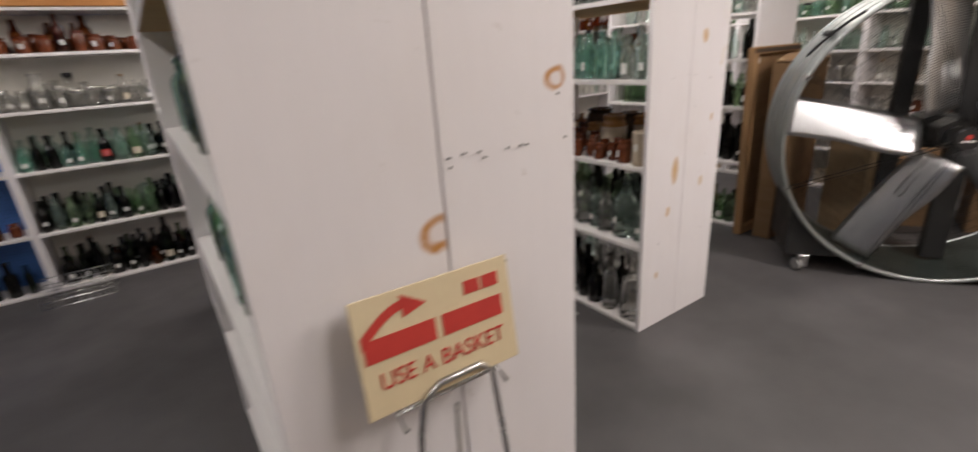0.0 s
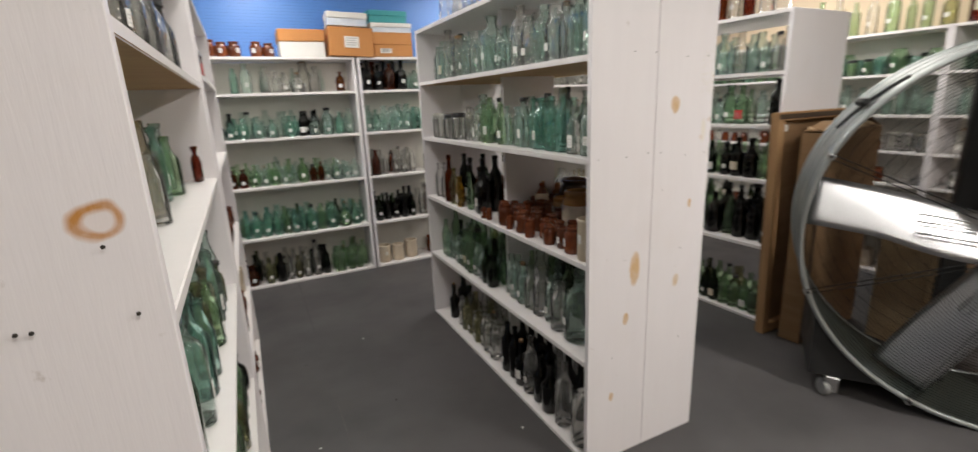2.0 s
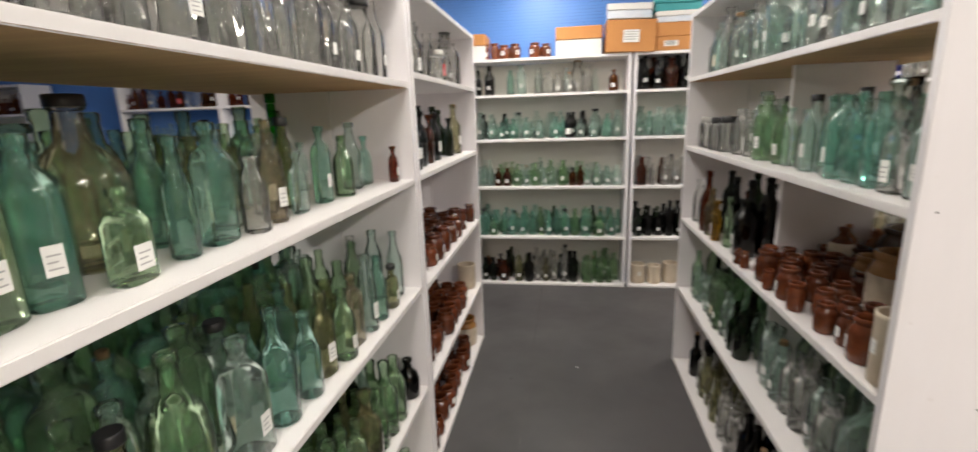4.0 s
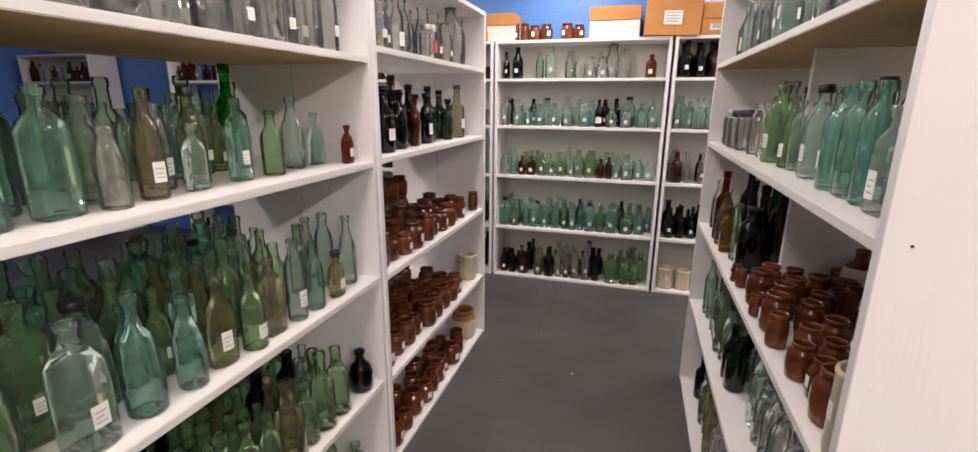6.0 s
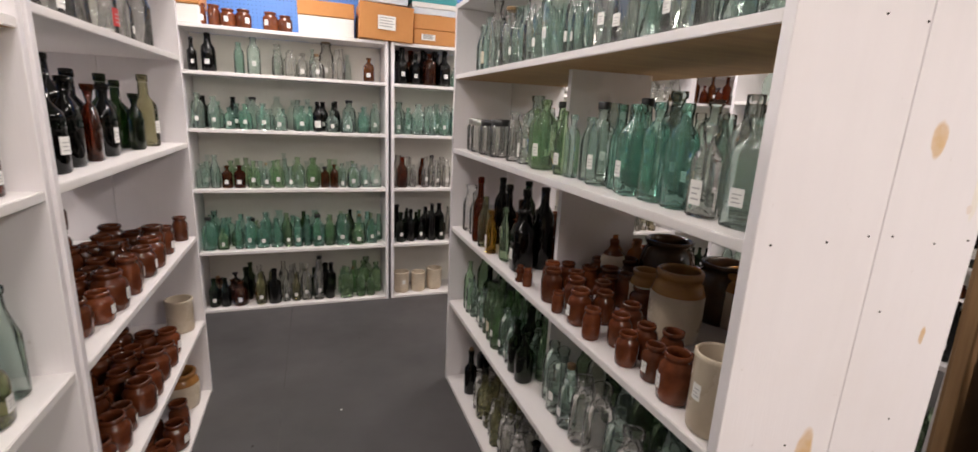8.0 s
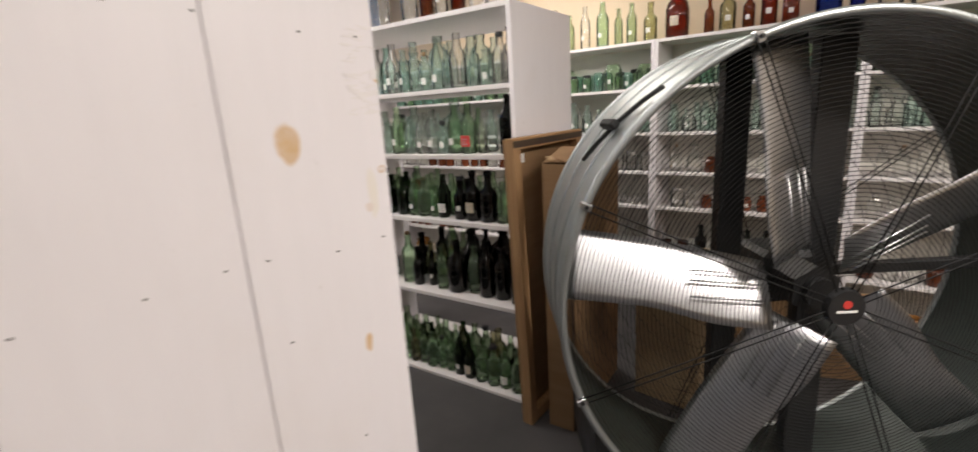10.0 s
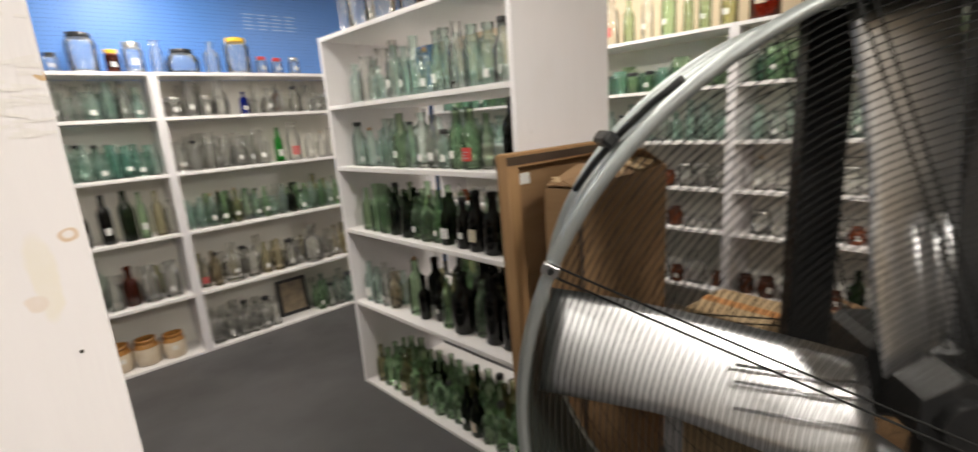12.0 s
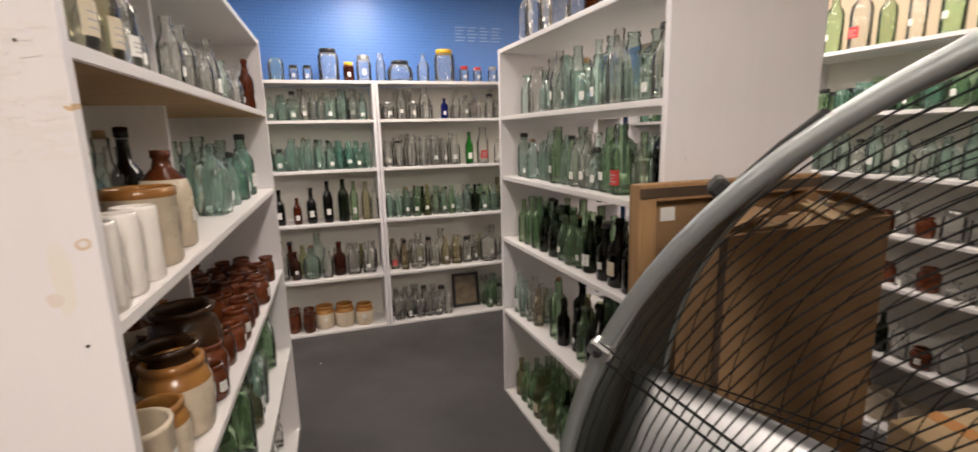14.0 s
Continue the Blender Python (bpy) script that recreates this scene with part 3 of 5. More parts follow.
def cap_mesh(shape, prof, cap):
    key = (shape, cap)
    if key not in _mesh:
        bm = bmesh.new()
        r, z = max(prof[-2][0], prof[-3][0]), prof[-1][1]
        if cap == "cork":
            add_lathe(bm, [(prof[-1][0] * 0.95, z - 0.004), (prof[-1][0], z + 0.012), (prof[-1][0] * 0.9, z + 0.015)], 10, cap_top=True)
        else:
            d = 0.022 if r > 0.025 else 0.017
            add_lathe(bm, [(r * 1.04, z - d), (r * 1.07, z - d + 0.002), (r * 1.07, z + 0.002), (r * 0.98, z + 0.0045)], 14, cap_top=True)
        _mesh[key] = mesh_of(shape + "_" + cap, bm, CAPS[cap])
    return _mesh[key]


def pot_mesh(kind):
    if kind not in _mesh:
        bm = bmesh.new()
        prof = POTS[kind][0]
        body, over = POT_GLAZE[kind]
        if over:
            cut = 4 if kind in ("jug", "lidcrock") else 3
            add_lathe(bm, prof[:cut + 1], 18, mat=0)
            add_lathe(bm, prof[cut:], 18, mat=1, cap_bottom=False)
            bmesh.ops.remove_doubles(bm, verts=bm.verts[:], dist=0.0002)
        else:
            add_lathe(bm, prof, 18)
        _mesh[kind] = mesh_of(kind, bm, *( [body, over] if over else [body]))
    return _mesh[kind]


rng = random.Random(7)
turned = Matrix.Identity(4)  # set for shelves that stand askew


def put_pot(kind, x, y, z, turn=0.0, size=1.0, tag=True, shelf_words=""):
    prof, name, words = POTS[kind]
    ob = new(name, pot_mesh(kind))
    ob.matrix_basis = turned @ pose(x, y, z + 0.0005, 0, 0, turn) @ Matrix.Diagonal((size, size, size, 1))
    tagged(ob, " ".join((words + (" with price tag" if tag else "") + shelf_words).split()[:12]), "stoneware", "stoneware on the shelves")
    if tag:
        zc = 0.045 if kind in ("brownjar", "browntall") else 0.085
        t = part("price_tag", tag_mesh(kind, prof, 1.0, zc, 0.024, 0.032 if kind != "straight" else 0.04, M_PAPER), None, ob)
        t.rotation_euler.z = radians(rng.uniform(-35, 35))
    return ob


def put_glass(shape, colour, x, y, z, turn=0.0, size=1.0, tag=True, cap="", shelf_words="", red=0, wide=1.0, tag_size=(0.022, 0.030)):
    prof, flat, zc, name, words = SHAPES[shape]
    ob = new(colour.replace(" ", "_") + "_" + name, glass_mesh(shape, colour))
    ob.matrix_basis = turned @ pose(x, y, z + 0.0005, 0, 0, turn) @ Matrix.Diagonal((size * wide, size * wide, size, 1))
    extra = " with " + cap if cap else (" with price tag" if tag else "")
    told = colour + " glass " + words + extra + shelf_words
    tagged(ob, told if len(told.split()) <= 12 else colour + " glass " + words + shelf_words, "jar" if "jar" in name else "bottle", "old glass on the shelves")
    if red:
        part("paper_label", tag_mesh(shape, prof, flat, zc, 0.046, 0.052, {1: M_REDLABEL, 2: M_OLDLABEL, 3: M_PAPER}[red]), None, ob)
    elif tag:
        part("price_tag", tag_mesh(shape, prof, flat, zc, tag_size[0], tag_size[1], M_PAPER), None, ob)
    if cap:
        part("lid" if "lid" in cap else ("stopper" if cap == "cork" else "cap"), cap_mesh(shape, prof, cap), None, ob)
    return ob


def footprint(shape):
    if shape in SHAPES:
        return max(p[0] for p in SHAPES[shape][0])
    return max(p[0] for p in POTS[shape][0])


def fill(axis, a0, a1, front, inward, z, kinds, rows=2, gap=0.006, tags=0.6, words="", size=(0.80, 1.08), start=0.03, chance=1.0, capped=0.1):
    """Rows of bottles along a shelf: axis x or y from a0 to a1, the shelf's front edge, the way in (+1 or -1), kinds (shape, colour, weight[, cap])."""
    gap *= 0.55
    facing = {("x", 1): 0, ("x", -1): 180, ("y", 1): -90, ("y", -1): 90}[(axis, inward)]
    depth = front + inward * start
    weights = [k[2] for k in kinds]
    for row in range(rows):
        biggest = max(footprint(k[0]) for k in kinds) * size[1] * (1.0 if kinds[0][0] in POTS else 1.1)
        depth += inward * ((biggest if row == 0 else biggest * 1.8 + gap * 0.6))
        a = a0 + rng.uniform(0, 0.02)
        while True:
            k = rng.choices(kinds, weights)[0]
            s = rng.uniform(*size)
            wide = 1.0 if k[0] in POTS else rng.choice((0.95, 1.05, 1.15, 1.25))
            r = footprint(k[0]) * s * wide
            if a + 2 * r > a1:
                break
            pos = a + r
            jit = rng.uniform(-0.5, 0.5) * (biggest - r) * 1.2 + rng.uniform(-0.002, 0.002)
            a += 2 * r + gap + rng.uniform(0, gap * 1.2) + (rng.uniform(.01, .03) if rng.random() < .08 else 0)
            if rng.random() > chance:
                continue
            if k[0] in POTS:
                jit += rng.uniform(-.018, .018)
                a += rng.uniform(-.002, .014)
            x, y = (pos, depth + jit) if axis == "x" else (depth + jit, pos)
            turn = facing + rng.uniform(-12, 12)
            tag = rng.random() < (tags if row == 0 else tags * 0.4)
            if k[0] in POTS:
                put_pot(k[0], x, y, z, turn, s, tag, words)
            else:
                cap = k[3] if len(k) > 3 else ("cork" if rng.random() < capped * 0.3 else ("black cap" if rng.random() < capped * 0.5 else ""))
                red = rng.choice((1, 2, 2, 3, 3)) if row == 0 and k[0] in ("beer", "stout", "wine", "milk") and rng.random() < 0.09 else 0
                put_glass(k[0], k[1], x, y, z, turn, s, tag, cap, words, red, wide)



def put_sized(shape, colour, x, y, z, tall, r, turn=0.0, tag=False, cap="", shelf_words=""):
    """One bottle or pot of a given height and radius."""
    size = tall / max(p[1] for p in (SHAPES[shape][0] if shape in SHAPES else POTS[shape][0]))
    if shape in POTS:
        ob = put_pot(shape, x, y, z, turn, 1.0, tag, shelf_words)
        wide = r / footprint(shape)
        if shape.startswith("brown"):
            wide, size = wide * .93, size * .86
        ob.matrix_basis = turned @ pose(x, y, z + 0.0005, 0, 0, turn) @ Matrix.Diagonal((wide, wide, size, 1))
        return ob
    ob = put_glass(shape, colour, x, y, z, turn, size, tag, cap, shelf_words, 0, r / footprint(shape) / size, (0.030, 0.044))
    prof, flat = SHAPES[shape][:2]
    key = (shape, colour, "body")
    if key not in _mesh:
        bm = bmesh.new()
        top = len(prof) - 3
        add_lathe(bm, [(p[0], p[1], p[2] if len(p) > 2 else 2.0, 1 if i >= top - 1 else flat) for i, p in enumerate(prof[:top])], 24)
        foot = prof[1][0] * 0.9
        # the pushed-up base
        rings = [[bm.verts.new((foot * q * math.cos(math.pi * k / 8), foot * q * flat * math.sin(math.pi * k / 8), h)) for k in range(16)] for q, h in ((1, .005), (.6, .011), (.25, .016))]
        for a, b in zip(rings, rings[1:]):
            for k in range(16):
                bm.faces.new((a[k], a[(k + 1) % 16], b[(k + 1) % 16], b[k])).smooth = True
        bm.faces.new(rings[-1])
        _mesh[key] = mesh_of(shape + "_body", bm, GLASS[colour])
        bm = bmesh.new()
        neck, lip = prof[top - 1], prof[top:]
        add_lathe(bm, [(neck[0] + .0004, lip[0][1] - .004)] + [(p[0], p[1]) for p in lip] + [(lip[-1][0] * .82, lip[-1][1] - .001), (lip[-1][0] * .74, lip[-1][1] - .018)], 24, cap_bottom=False)
        _mesh[key[:2] + ("lip",)] = mesh_of(shape + "_lip", bm, GLASS[colour])
    ob.data = _mesh[key]
    part("lip", _mesh[key[:2] + ("lip",)], None, ob, "rounded glass lip")
    return ob


# ---- shelf contents ----
AQUA = [("soda", "aqua", 2), ("sauce", "aqua", 2), ("codd", "aqua", 2), ("medicine", "aqua", 2), ("beer", "teal", 1), ("square", "aqua", 1), ("oval", "aqua", 2), ("squat", "teal", 1)]
CLEARS = [("oval", "clear", 2), ("squat", "clear", 1), ("soda", "clear", 1), ("sauce", "clear", 2), ("milk", "clear", 1), ("medicine", "clear", 2), ("flask", "clear", 1), ("beer", "clear", 2)]
GREENS = [("beer", "green", 2), ("soda", "green", 2), ("oval", "green", 2), ("squat", "olive", 1), ("wine", "green", 1), ("sauce", "aqua", 2), ("stout", "olive", 1), ("beer", "aqua", 2)]
DARKS = [("stout", "black", 3), ("oval", "black", 1), ("squat", "amber", 1), ("beer", "dark green", 2), ("wine", "black", 1), ("stout", "dark green", 2)]
AMBERS = [("beer", "amber", 2), ("medicine", "amber", 2), ("stout", "amber", 1), ("flask", "amber", 1)]
JARS = [("jar", "clear", 3, "tin lid"), ("jar", "clear", 2, "black cap")]
BROWNS = [("brownjar", "", 4), ("browntall", "", 1)]

# shelf between the two near aisles, the aisle side that the walk enters first
W = " on the aisle shelf"
fill("y", 1.45, 3.16, BX0, 1, BZ[4], [("square", "aqua", 2), ("beer", "aqua", 2), ("panel", "clear", 1), ("soda", "clear", 2), ("milk", "clear", 1), ("sauce", "aqua", 2)], 3, 0.004, 0.5, W)
for shape, colour, x, y, tall, r, tag, cap in (
        ("panel", "aqua", 2.005, 1.500, .197, .040, True, ""), ("panel", "clear", 2.055, 1.560, .240, .036, False, ""), ("medicine", "clear", 2.000, 1.600, .180, .030, True, ""),
        ("square", "teal", 2.015, 1.690, .222, .029, False, ""), ("panel", "teal", 2.010, 1.768, .225, .034, False, ""), ("square", "teal", 2.022, 1.860, .220, .040, True, ""),
        ("sauce", "teal", 2.030, 1.940, .220, .025, False, ""), ("square", "aqua", 2.022, 2.015, .222, .031, True, "black cap"), ("soda", "aqua", 2.040, 2.100, .185, .028, False, ""),
        ("panel", "aqua", 2.020, 2.170, .190, .026, False, ""), ("beer", "green", 2.020, 2.230, .200, .026, True, ""), ("square", "green", 2.020, 2.365, .235, .036, True, ""),
        ("panel", "green", 2.025, 2.450, .205, .030, False, ""), ("medicine", "clear", 2.020, 2.535, .185, .032, True, ""), ("soda", "clear", 2.015, 2.620, .190, .030, False, "")):
    put_sized(shape, colour, x, y, BZ[3], tall, r, -90 + rng.uniform(-14, 14), tag, cap, W)
fill("y", 1.45, 2.27, BX0 + 0.11, 1, BZ[3], [("panel", "aqua", 2), ("beer", "teal", 2), ("soda", "aqua", 2), ("beer", "clear", 2), ("codd", "aqua", 1), ("flagon", "clear", .5), ("stout", "amber", .3)], 2, 0.004, 0.2, W, (0.85, 1.05), capped=0.3)
fill("y", 2.33, 2.66, BX0 + 0.09, 1, BZ[3], [("square", "aqua", 1), ("beer", "green", 2), ("soda", "aqua", 2)], 1, 0.006, 0.3, W)
fill("y", 2.72, 3.16, BX0, 1, BZ[3], JARS, 2, 0.006, 0.6, W, (0.95, 1.15))
for shape, x, y, tall, r, tag in (
        ("crock", 1.990, 1.482, .165, .048, True), ("crock", 2.105, 1.490, .160, .047, False), ("brownjar", 1.990, 1.588, .130, .041, True), ("brownjar", 2.080, 1.600, .118, .036, False),
        ("brownjar", 1.998, 1.668, .104, .031, True), ("browntall", 2.065, 1.690, .120, .030, False), ("brownjar", 1.980, 1.745, .098, .031, True), ("brownjar", 2.045, 1.762, .106, .033, False),
        ("brownjar", 2.020, 1.835, .104, .034, False), ("browntall", 1.968, 1.890, .102, .027, False), ("brownjar", 2.085, 1.880, .110, .036, False), ("brownjar", 1.985, 1.985, .122, .039, True),
        ("brownjar", 2.060, 1.972, .112, .035, False), ("brownjar", 2.110, 2.060, .108, .036, True), ("browntall", 1.960, 2.070, .080, .020, False), ("brownjar", 2.025, 2.080, .120, .039, False),
        ("brownjar", 1.985, 2.160, .128, .039, False), ("brownjar", 2.072, 2.160, .112, .036, False), ("browntall", 2.140, 2.190, .115, .031, False), ("brownjar", 2.030, 2.250, .118, .036, False),
        ("brownjar", 1.962, 2.300, .074, .019, True), ("brownjar", 1.956, 2.352, .070, .019, True), ("brownjar", 2.100, 2.265, .105, .034, False), ("brownjar", 2.165, 2.105, .104, .034, False),
        ("pot", 2.195, 1.835, .200, .071, False), ("pot", 2.225, 2.005, .140, .048, False), ("darkpot", 2.395, 2.120, .200, .090, False), ("darkpot", 2.420, 1.900, .185, .078, False),
        ("darkpot", 2.330, 1.600, .170, .080, False), ("jug", 2.245, 2.215, .180, .043, False), ("tanjug", 2.300, 2.300, .175, .040, False), ("tanjug", 2.385, 2.270, .160, .038, False)):
    put_sized(shape, "", x, y, BZ[2], tall, r, -90 + rng.uniform(-30, 30), tag, "", W)
for shape, colour, x, y, tall, r, tag, cap in (
        ("square", "black", 2.010, 2.470, .235, .042, True, ""), ("wine", "black", 2.100, 2.480, .320, .040, False, ""), ("stout", "black", 2.060, 2.560, .300, .036, False, ""),
        ("oval", "green", 1.990, 2.600, .220, .030, False, ""), ("beer", "amber", 2.080, 2.650, .240, .033, False, ""), ("medicine", "honey", 1.975, 2.720, .185, .035, True, ""),
        ("stout", "black", 2.060, 2.740, .290, .034, True, ""), ("wine", "dark green", 2.130, 2.700, .310, .036, False, ""), ("beer", "olive", 1.980, 2.815, .225, .031, False, ""),
        ("stout", "amber", 1.985, 2.905, .300, .034, False, ""), ("wine", "black", 2.070, 2.850, .305, .036, False, ""), ("stout", "black", 2.150, 2.580, .280, .036, False, "")):
    put_sized(shape, colour, x, y, BZ[2], tall, r, -90 + rng.uniform(-14, 14), tag, cap, W)
fill("y", 2.99, 3.17, BX0, 1, BZ[2], [("milk", "clear", 1), ("jar", "clear", 1)], 2, 0.004, 0.4, W)
fill("y", 1.45, 2.28, BX0, 1, BZ[1], [("flagon", "aqua", 1), ("soda", "aqua", 2), ("beer", "green", 2), ("codd", "aqua", 3), ("square", "aqua", 1), ("sauce", "green", 1), ("milk", "clear", 2)], 3, 0.004, 0.5, W, (0.92, 1.1))
fill("y", 2.31, 3.17, BX0, 1, BZ[1], [("beer", "green", 3), ("soda", "aqua", 2), ("stout", "dark green", 1), ("sauce", "aqua", 2), ("wine", "green", 1)], 3, 0.005, 0.45, W)
put_glass("bigjar", "clear", BX0 + 0.09, 1.52, BZ[0], -80, 1.15, False, "", W)
fill("y", 1.62, 2.28, BX0, 1, BZ[0], [("wine", "black", 3), ("stout", "black", 2), ("wine", "clear", 1)], 2, 0.010, 0.5, W, (0.95, 1.06))
fill("y", 2.31, 2.95, BX0, 1, BZ[0], [("codd", "clear", 3), ("milk", "clear", 1), ("soda", "clear", 2), ("beer", "olive", 1)], 3, 0.006, 0.3, W)
fill("y", 2.97, 3.17, BX0, 1, BZ[0], DARKS, 2, 0.006, 0.3, W)

# its other side
W = " on the aisle shelf's far side"
for shape, colour, dx, y, tall, r, old in (
        ("jar", "clear", .060, 1.560, .135, .042, 2), ("jar", "smoky", .062, 1.660, .130, .040, 2), ("milk", "clear", .060, 1.745, .165, .034, 3), ("oval", "aqua", .140, 1.530, .165, .036, 0), ("jar", "clear", .150, 1.640, .130, .040, 0)):
    ob = put_sized(shape, colour, BX1 - dx, y, BZ[4], tall, r, 90, False, "", W)
    if old:
        part("paper_label", tag_mesh(shape, SHAPES[shape][0], 1.0, SHAPES[shape][2], .05, .05, (M_OLDLABEL, M_PAPER)[old - 2]), None, ob)
fill("y", 1.80, 3.08, BX1, -1, BZ[4], CLEARS + [("jar", "clear", 2), ("oval", "aqua", 2)], 2, 0.012, 0.5, W, (0.66, 0.86), chance=0.85)
put_glass("jar", "amber", BX1 - 0.062, 1.482, BZ[4], 90, 0.9, False, "tin lid", W, red=2)
put_glass("beer", "amber", BX1 - 0.06, 3.13, BZ[4], 90, 0.95, True, "", W)
for shape, dx, y, tall, r, tag in (
        ("straight", .040, 1.478, .128, .034, True), ("straight", .042, 1.560, .128, .034, False), ("straight", .042, 1.645, .128, .034, False), ("straight", .118, 1.500, .130, .034, False),
        ("straight", .120, 1.585, .130, .034, False), ("lidcrock", .070, 1.760, .150, .062, True), ("jug", .075, 1.930, .215, .052, True), ("tanjug", .230, 1.640, .215, .056, False),
        ("pot", .205, 1.800, .150, .056, False)):
    put_sized(shape, "", BX1 - dx, y, BZ[3], tall, r, 90 + rng.uniform(-14, 14), tag, "", W)
put_sized("stout", "black", BX1 - .20, 2.10, BZ[3], .27, .034, 90, False, "", W)
fill("y", 2.36, 3.15, BX1, -1, BZ[3], AQUA, 2, 0.010, 0.5, W)
put_pot("pot", BX1 - 0.075, 1.485, BZ[2], 90, 0.8, False, W)
put_pot("crock", BX1 - 0.08, 1.605, BZ[2], 90, 1.0, True, W)
put_pot("pot", BX1 - 0.085, 1.722, BZ[2], 90, 0.72, False, W)
put_pot("pot", BX1 - 0.085, 1.84, BZ[2], 90, 0.95, True, W)
fill("y", 1.93, 3.10, BX1, -1, BZ[2], BROWNS, 4, 0.006, 0.6, W, (0.80, 1.08), 0.012)
fill("y", 1.46, 2.10, BX1, -1, BZ[1], [("stout", "black", 3), ("wine", "black", 2), ("flagon", "black", 1)], 2, 0.008, 0.3, W)
fill("y", 2.12, 3.15, BX1, -1, BZ[1], GREENS, 2, 0.008, 0.4, W)
fill("y", 1.46, 3.15, BX1, -1, BZ[0], CLEARS + [("square", "aqua", 2), ("flagon", "clear", 1)], 2, 0.008, 0.3, W)
fill("y", 2.75, 3.15, BX0 + 0.05, 1, TOP_B, CLEARS, 2, 0.01, 0.3, " on the shelf top")

# first shelf: nearer unit
W = " on the rust-ringed shelf"
fill("y", 0.74, 2.06, AX1, -1, A1Z[4], [("panel", "clear", 2), ("milk", "clear", 2), ("square", "clear", 2), ("beer", "clear", 2)], 3, 0.004, 0.2, W, (0.95, 1.1))
for shape, colour, x, y, tall, r, tag, cap in (
        ("panel", "teal", .640, .752, .200, .033, False, ""), ("panel", "green", .650, .825, .215, .036, True, ""), ("square", "teal", .637, .902, .218, .031, True, ""), ("panel", "teal", .545, .985, .205, .034, False, ""),
        ("flagon", "smoky", .535, 1.062, .268, .066, False, "black cap"), ("medicine", "green", .670, .995, .140, .033, True, ""), ("stout", "teal", .535, 1.185, .235, .031, False, ""),
        ("sauce", "teal", .652, 1.115, .205, .022, False, ""), ("panel", "teal", .640, 1.215, .225, .038, False, ""), ("milk", "clear", .658, 1.302, .155, .027, False, ""),
        ("beer", "smoky", .640, 1.396, .226, .028, True, ""), ("sauce", "olive", .575, 1.558, .228, .029, False, "black cap"), ("square", "aqua", .560, 1.330, .210, .034, False, ""),
        ("medicine", "aqua", .450, 1.850, .155, .026, True, ""), ("panel", "teal", .628, 1.645, .206, .030, True, ""), ("beer", "green", .640, 1.750, .176, .030, False, ""),
        ("sauce", "aqua", .605, 1.880, .212, .030, False, ""), ("flask", "teal", .605, 1.985, .165, .034, False, ""), ("soda", "clear", .560, 1.480, .195, .028, True, ""),
        ("medicine", "aqua", .640, 1.500, .150, .028, False, "")):
    put_sized(shape, colour, x, y, A1Z[3], tall, r, 90 + rng.uniform(-14, 14), tag, cap, W)
fill("y", 0.74, 1.30, AX1 - 0.21, -1, A1Z[3], [("panel", "teal", 2), ("oval", "aqua", 2), ("square", "clear", 1), ("milk", "clear", 1), ("soda", "aqua", 1)], 2, 0.02, 0.3, W, (0.72, 0.95), 0.03, chance=0.8)
fill("y", 1.36, 1.80, AX1 - 0.21, -1, A1Z[3], [("soda", "aqua", 2), ("sauce", "olive", 1), ("oval", "teal", 1), ("oval", "clear", 1)], 2, 0.02, 0.4, W, (0.75, 1.0), chance=0.8)
put_sized("stout", "bright green", .300, 1.955, A1Z[3], .315, .038, 90, False, "", W)
put_sized("oval", "amber", AX1 - 0.05, 2.045, A1Z[3], .125, .028, 90, True, "", W)
for shape, colour, x, y, tall, r, tag, cap in (
        ("panel", "green", .665, .800, .250, .044, True, ""), ("stout", "olive", .672, .905, .235, .038, False, "black cap"), ("flagon", "green", .655, 1.030, .290, .050, False, ""),
        ("square", "aqua", .672, 1.165, .250, .040, True, ""), ("stout", "teal", .675, 1.275, .262, .038, False, ""), ("sauce", "teal", .685, 1.375, .212, .029, False, ""),
        ("oval", "olive", .678, 1.470, .225, .038, True, ""), ("beer", "green", .688, 1.560, .200, .032, True, ""), ("panel", "smoky", .680, 1.640, .215, .034, False, ""),
        ("soda", "aqua", .684, 1.735, .245, .029, True, ""), ("beer", "teal", .684, 1.820, .215, .029, False, "")):
    put_sized(shape, colour, x, y, A1Z[2], tall, r, 90 + rng.uniform(-14, 14), tag, cap, W)
fill("y", 0.74, 1.88, AX1 - 0.09, -1, A1Z[2], [("beer", "green", 3), ("square", "green", 2), ("panel", "teal", 2), ("squat", "olive", 1), ("stout", "green", 2), ("soda", "aqua", 2), ("panel", "green", 2), ("panel", "aqua", 1), ("beer", "olive", 1), ("sauce", "teal", 1)], 4, 0.002, 0.35, W, (0.85, 1.1), 0.02)
for shape, colour, x, y, tall, r, tag, cap in (
        ("oval", "olive", .690, 1.925, .150, .038, True, "black cap"), ("sauce", "aqua", .665, 2.030, .245, .027, False, ""), ("soda", "aqua", .605, 1.985, .260, .031, True, ""),
        ("beer", "green", .560, 1.910, .235, .033, False, ""), ("sauce", "clear", .500, 2.030, .225, .028, True, "")):
    put_sized(shape, colour, x, y, A1Z[2], tall, r, 90 + rng.uniform(-14, 14), tag, cap, W)
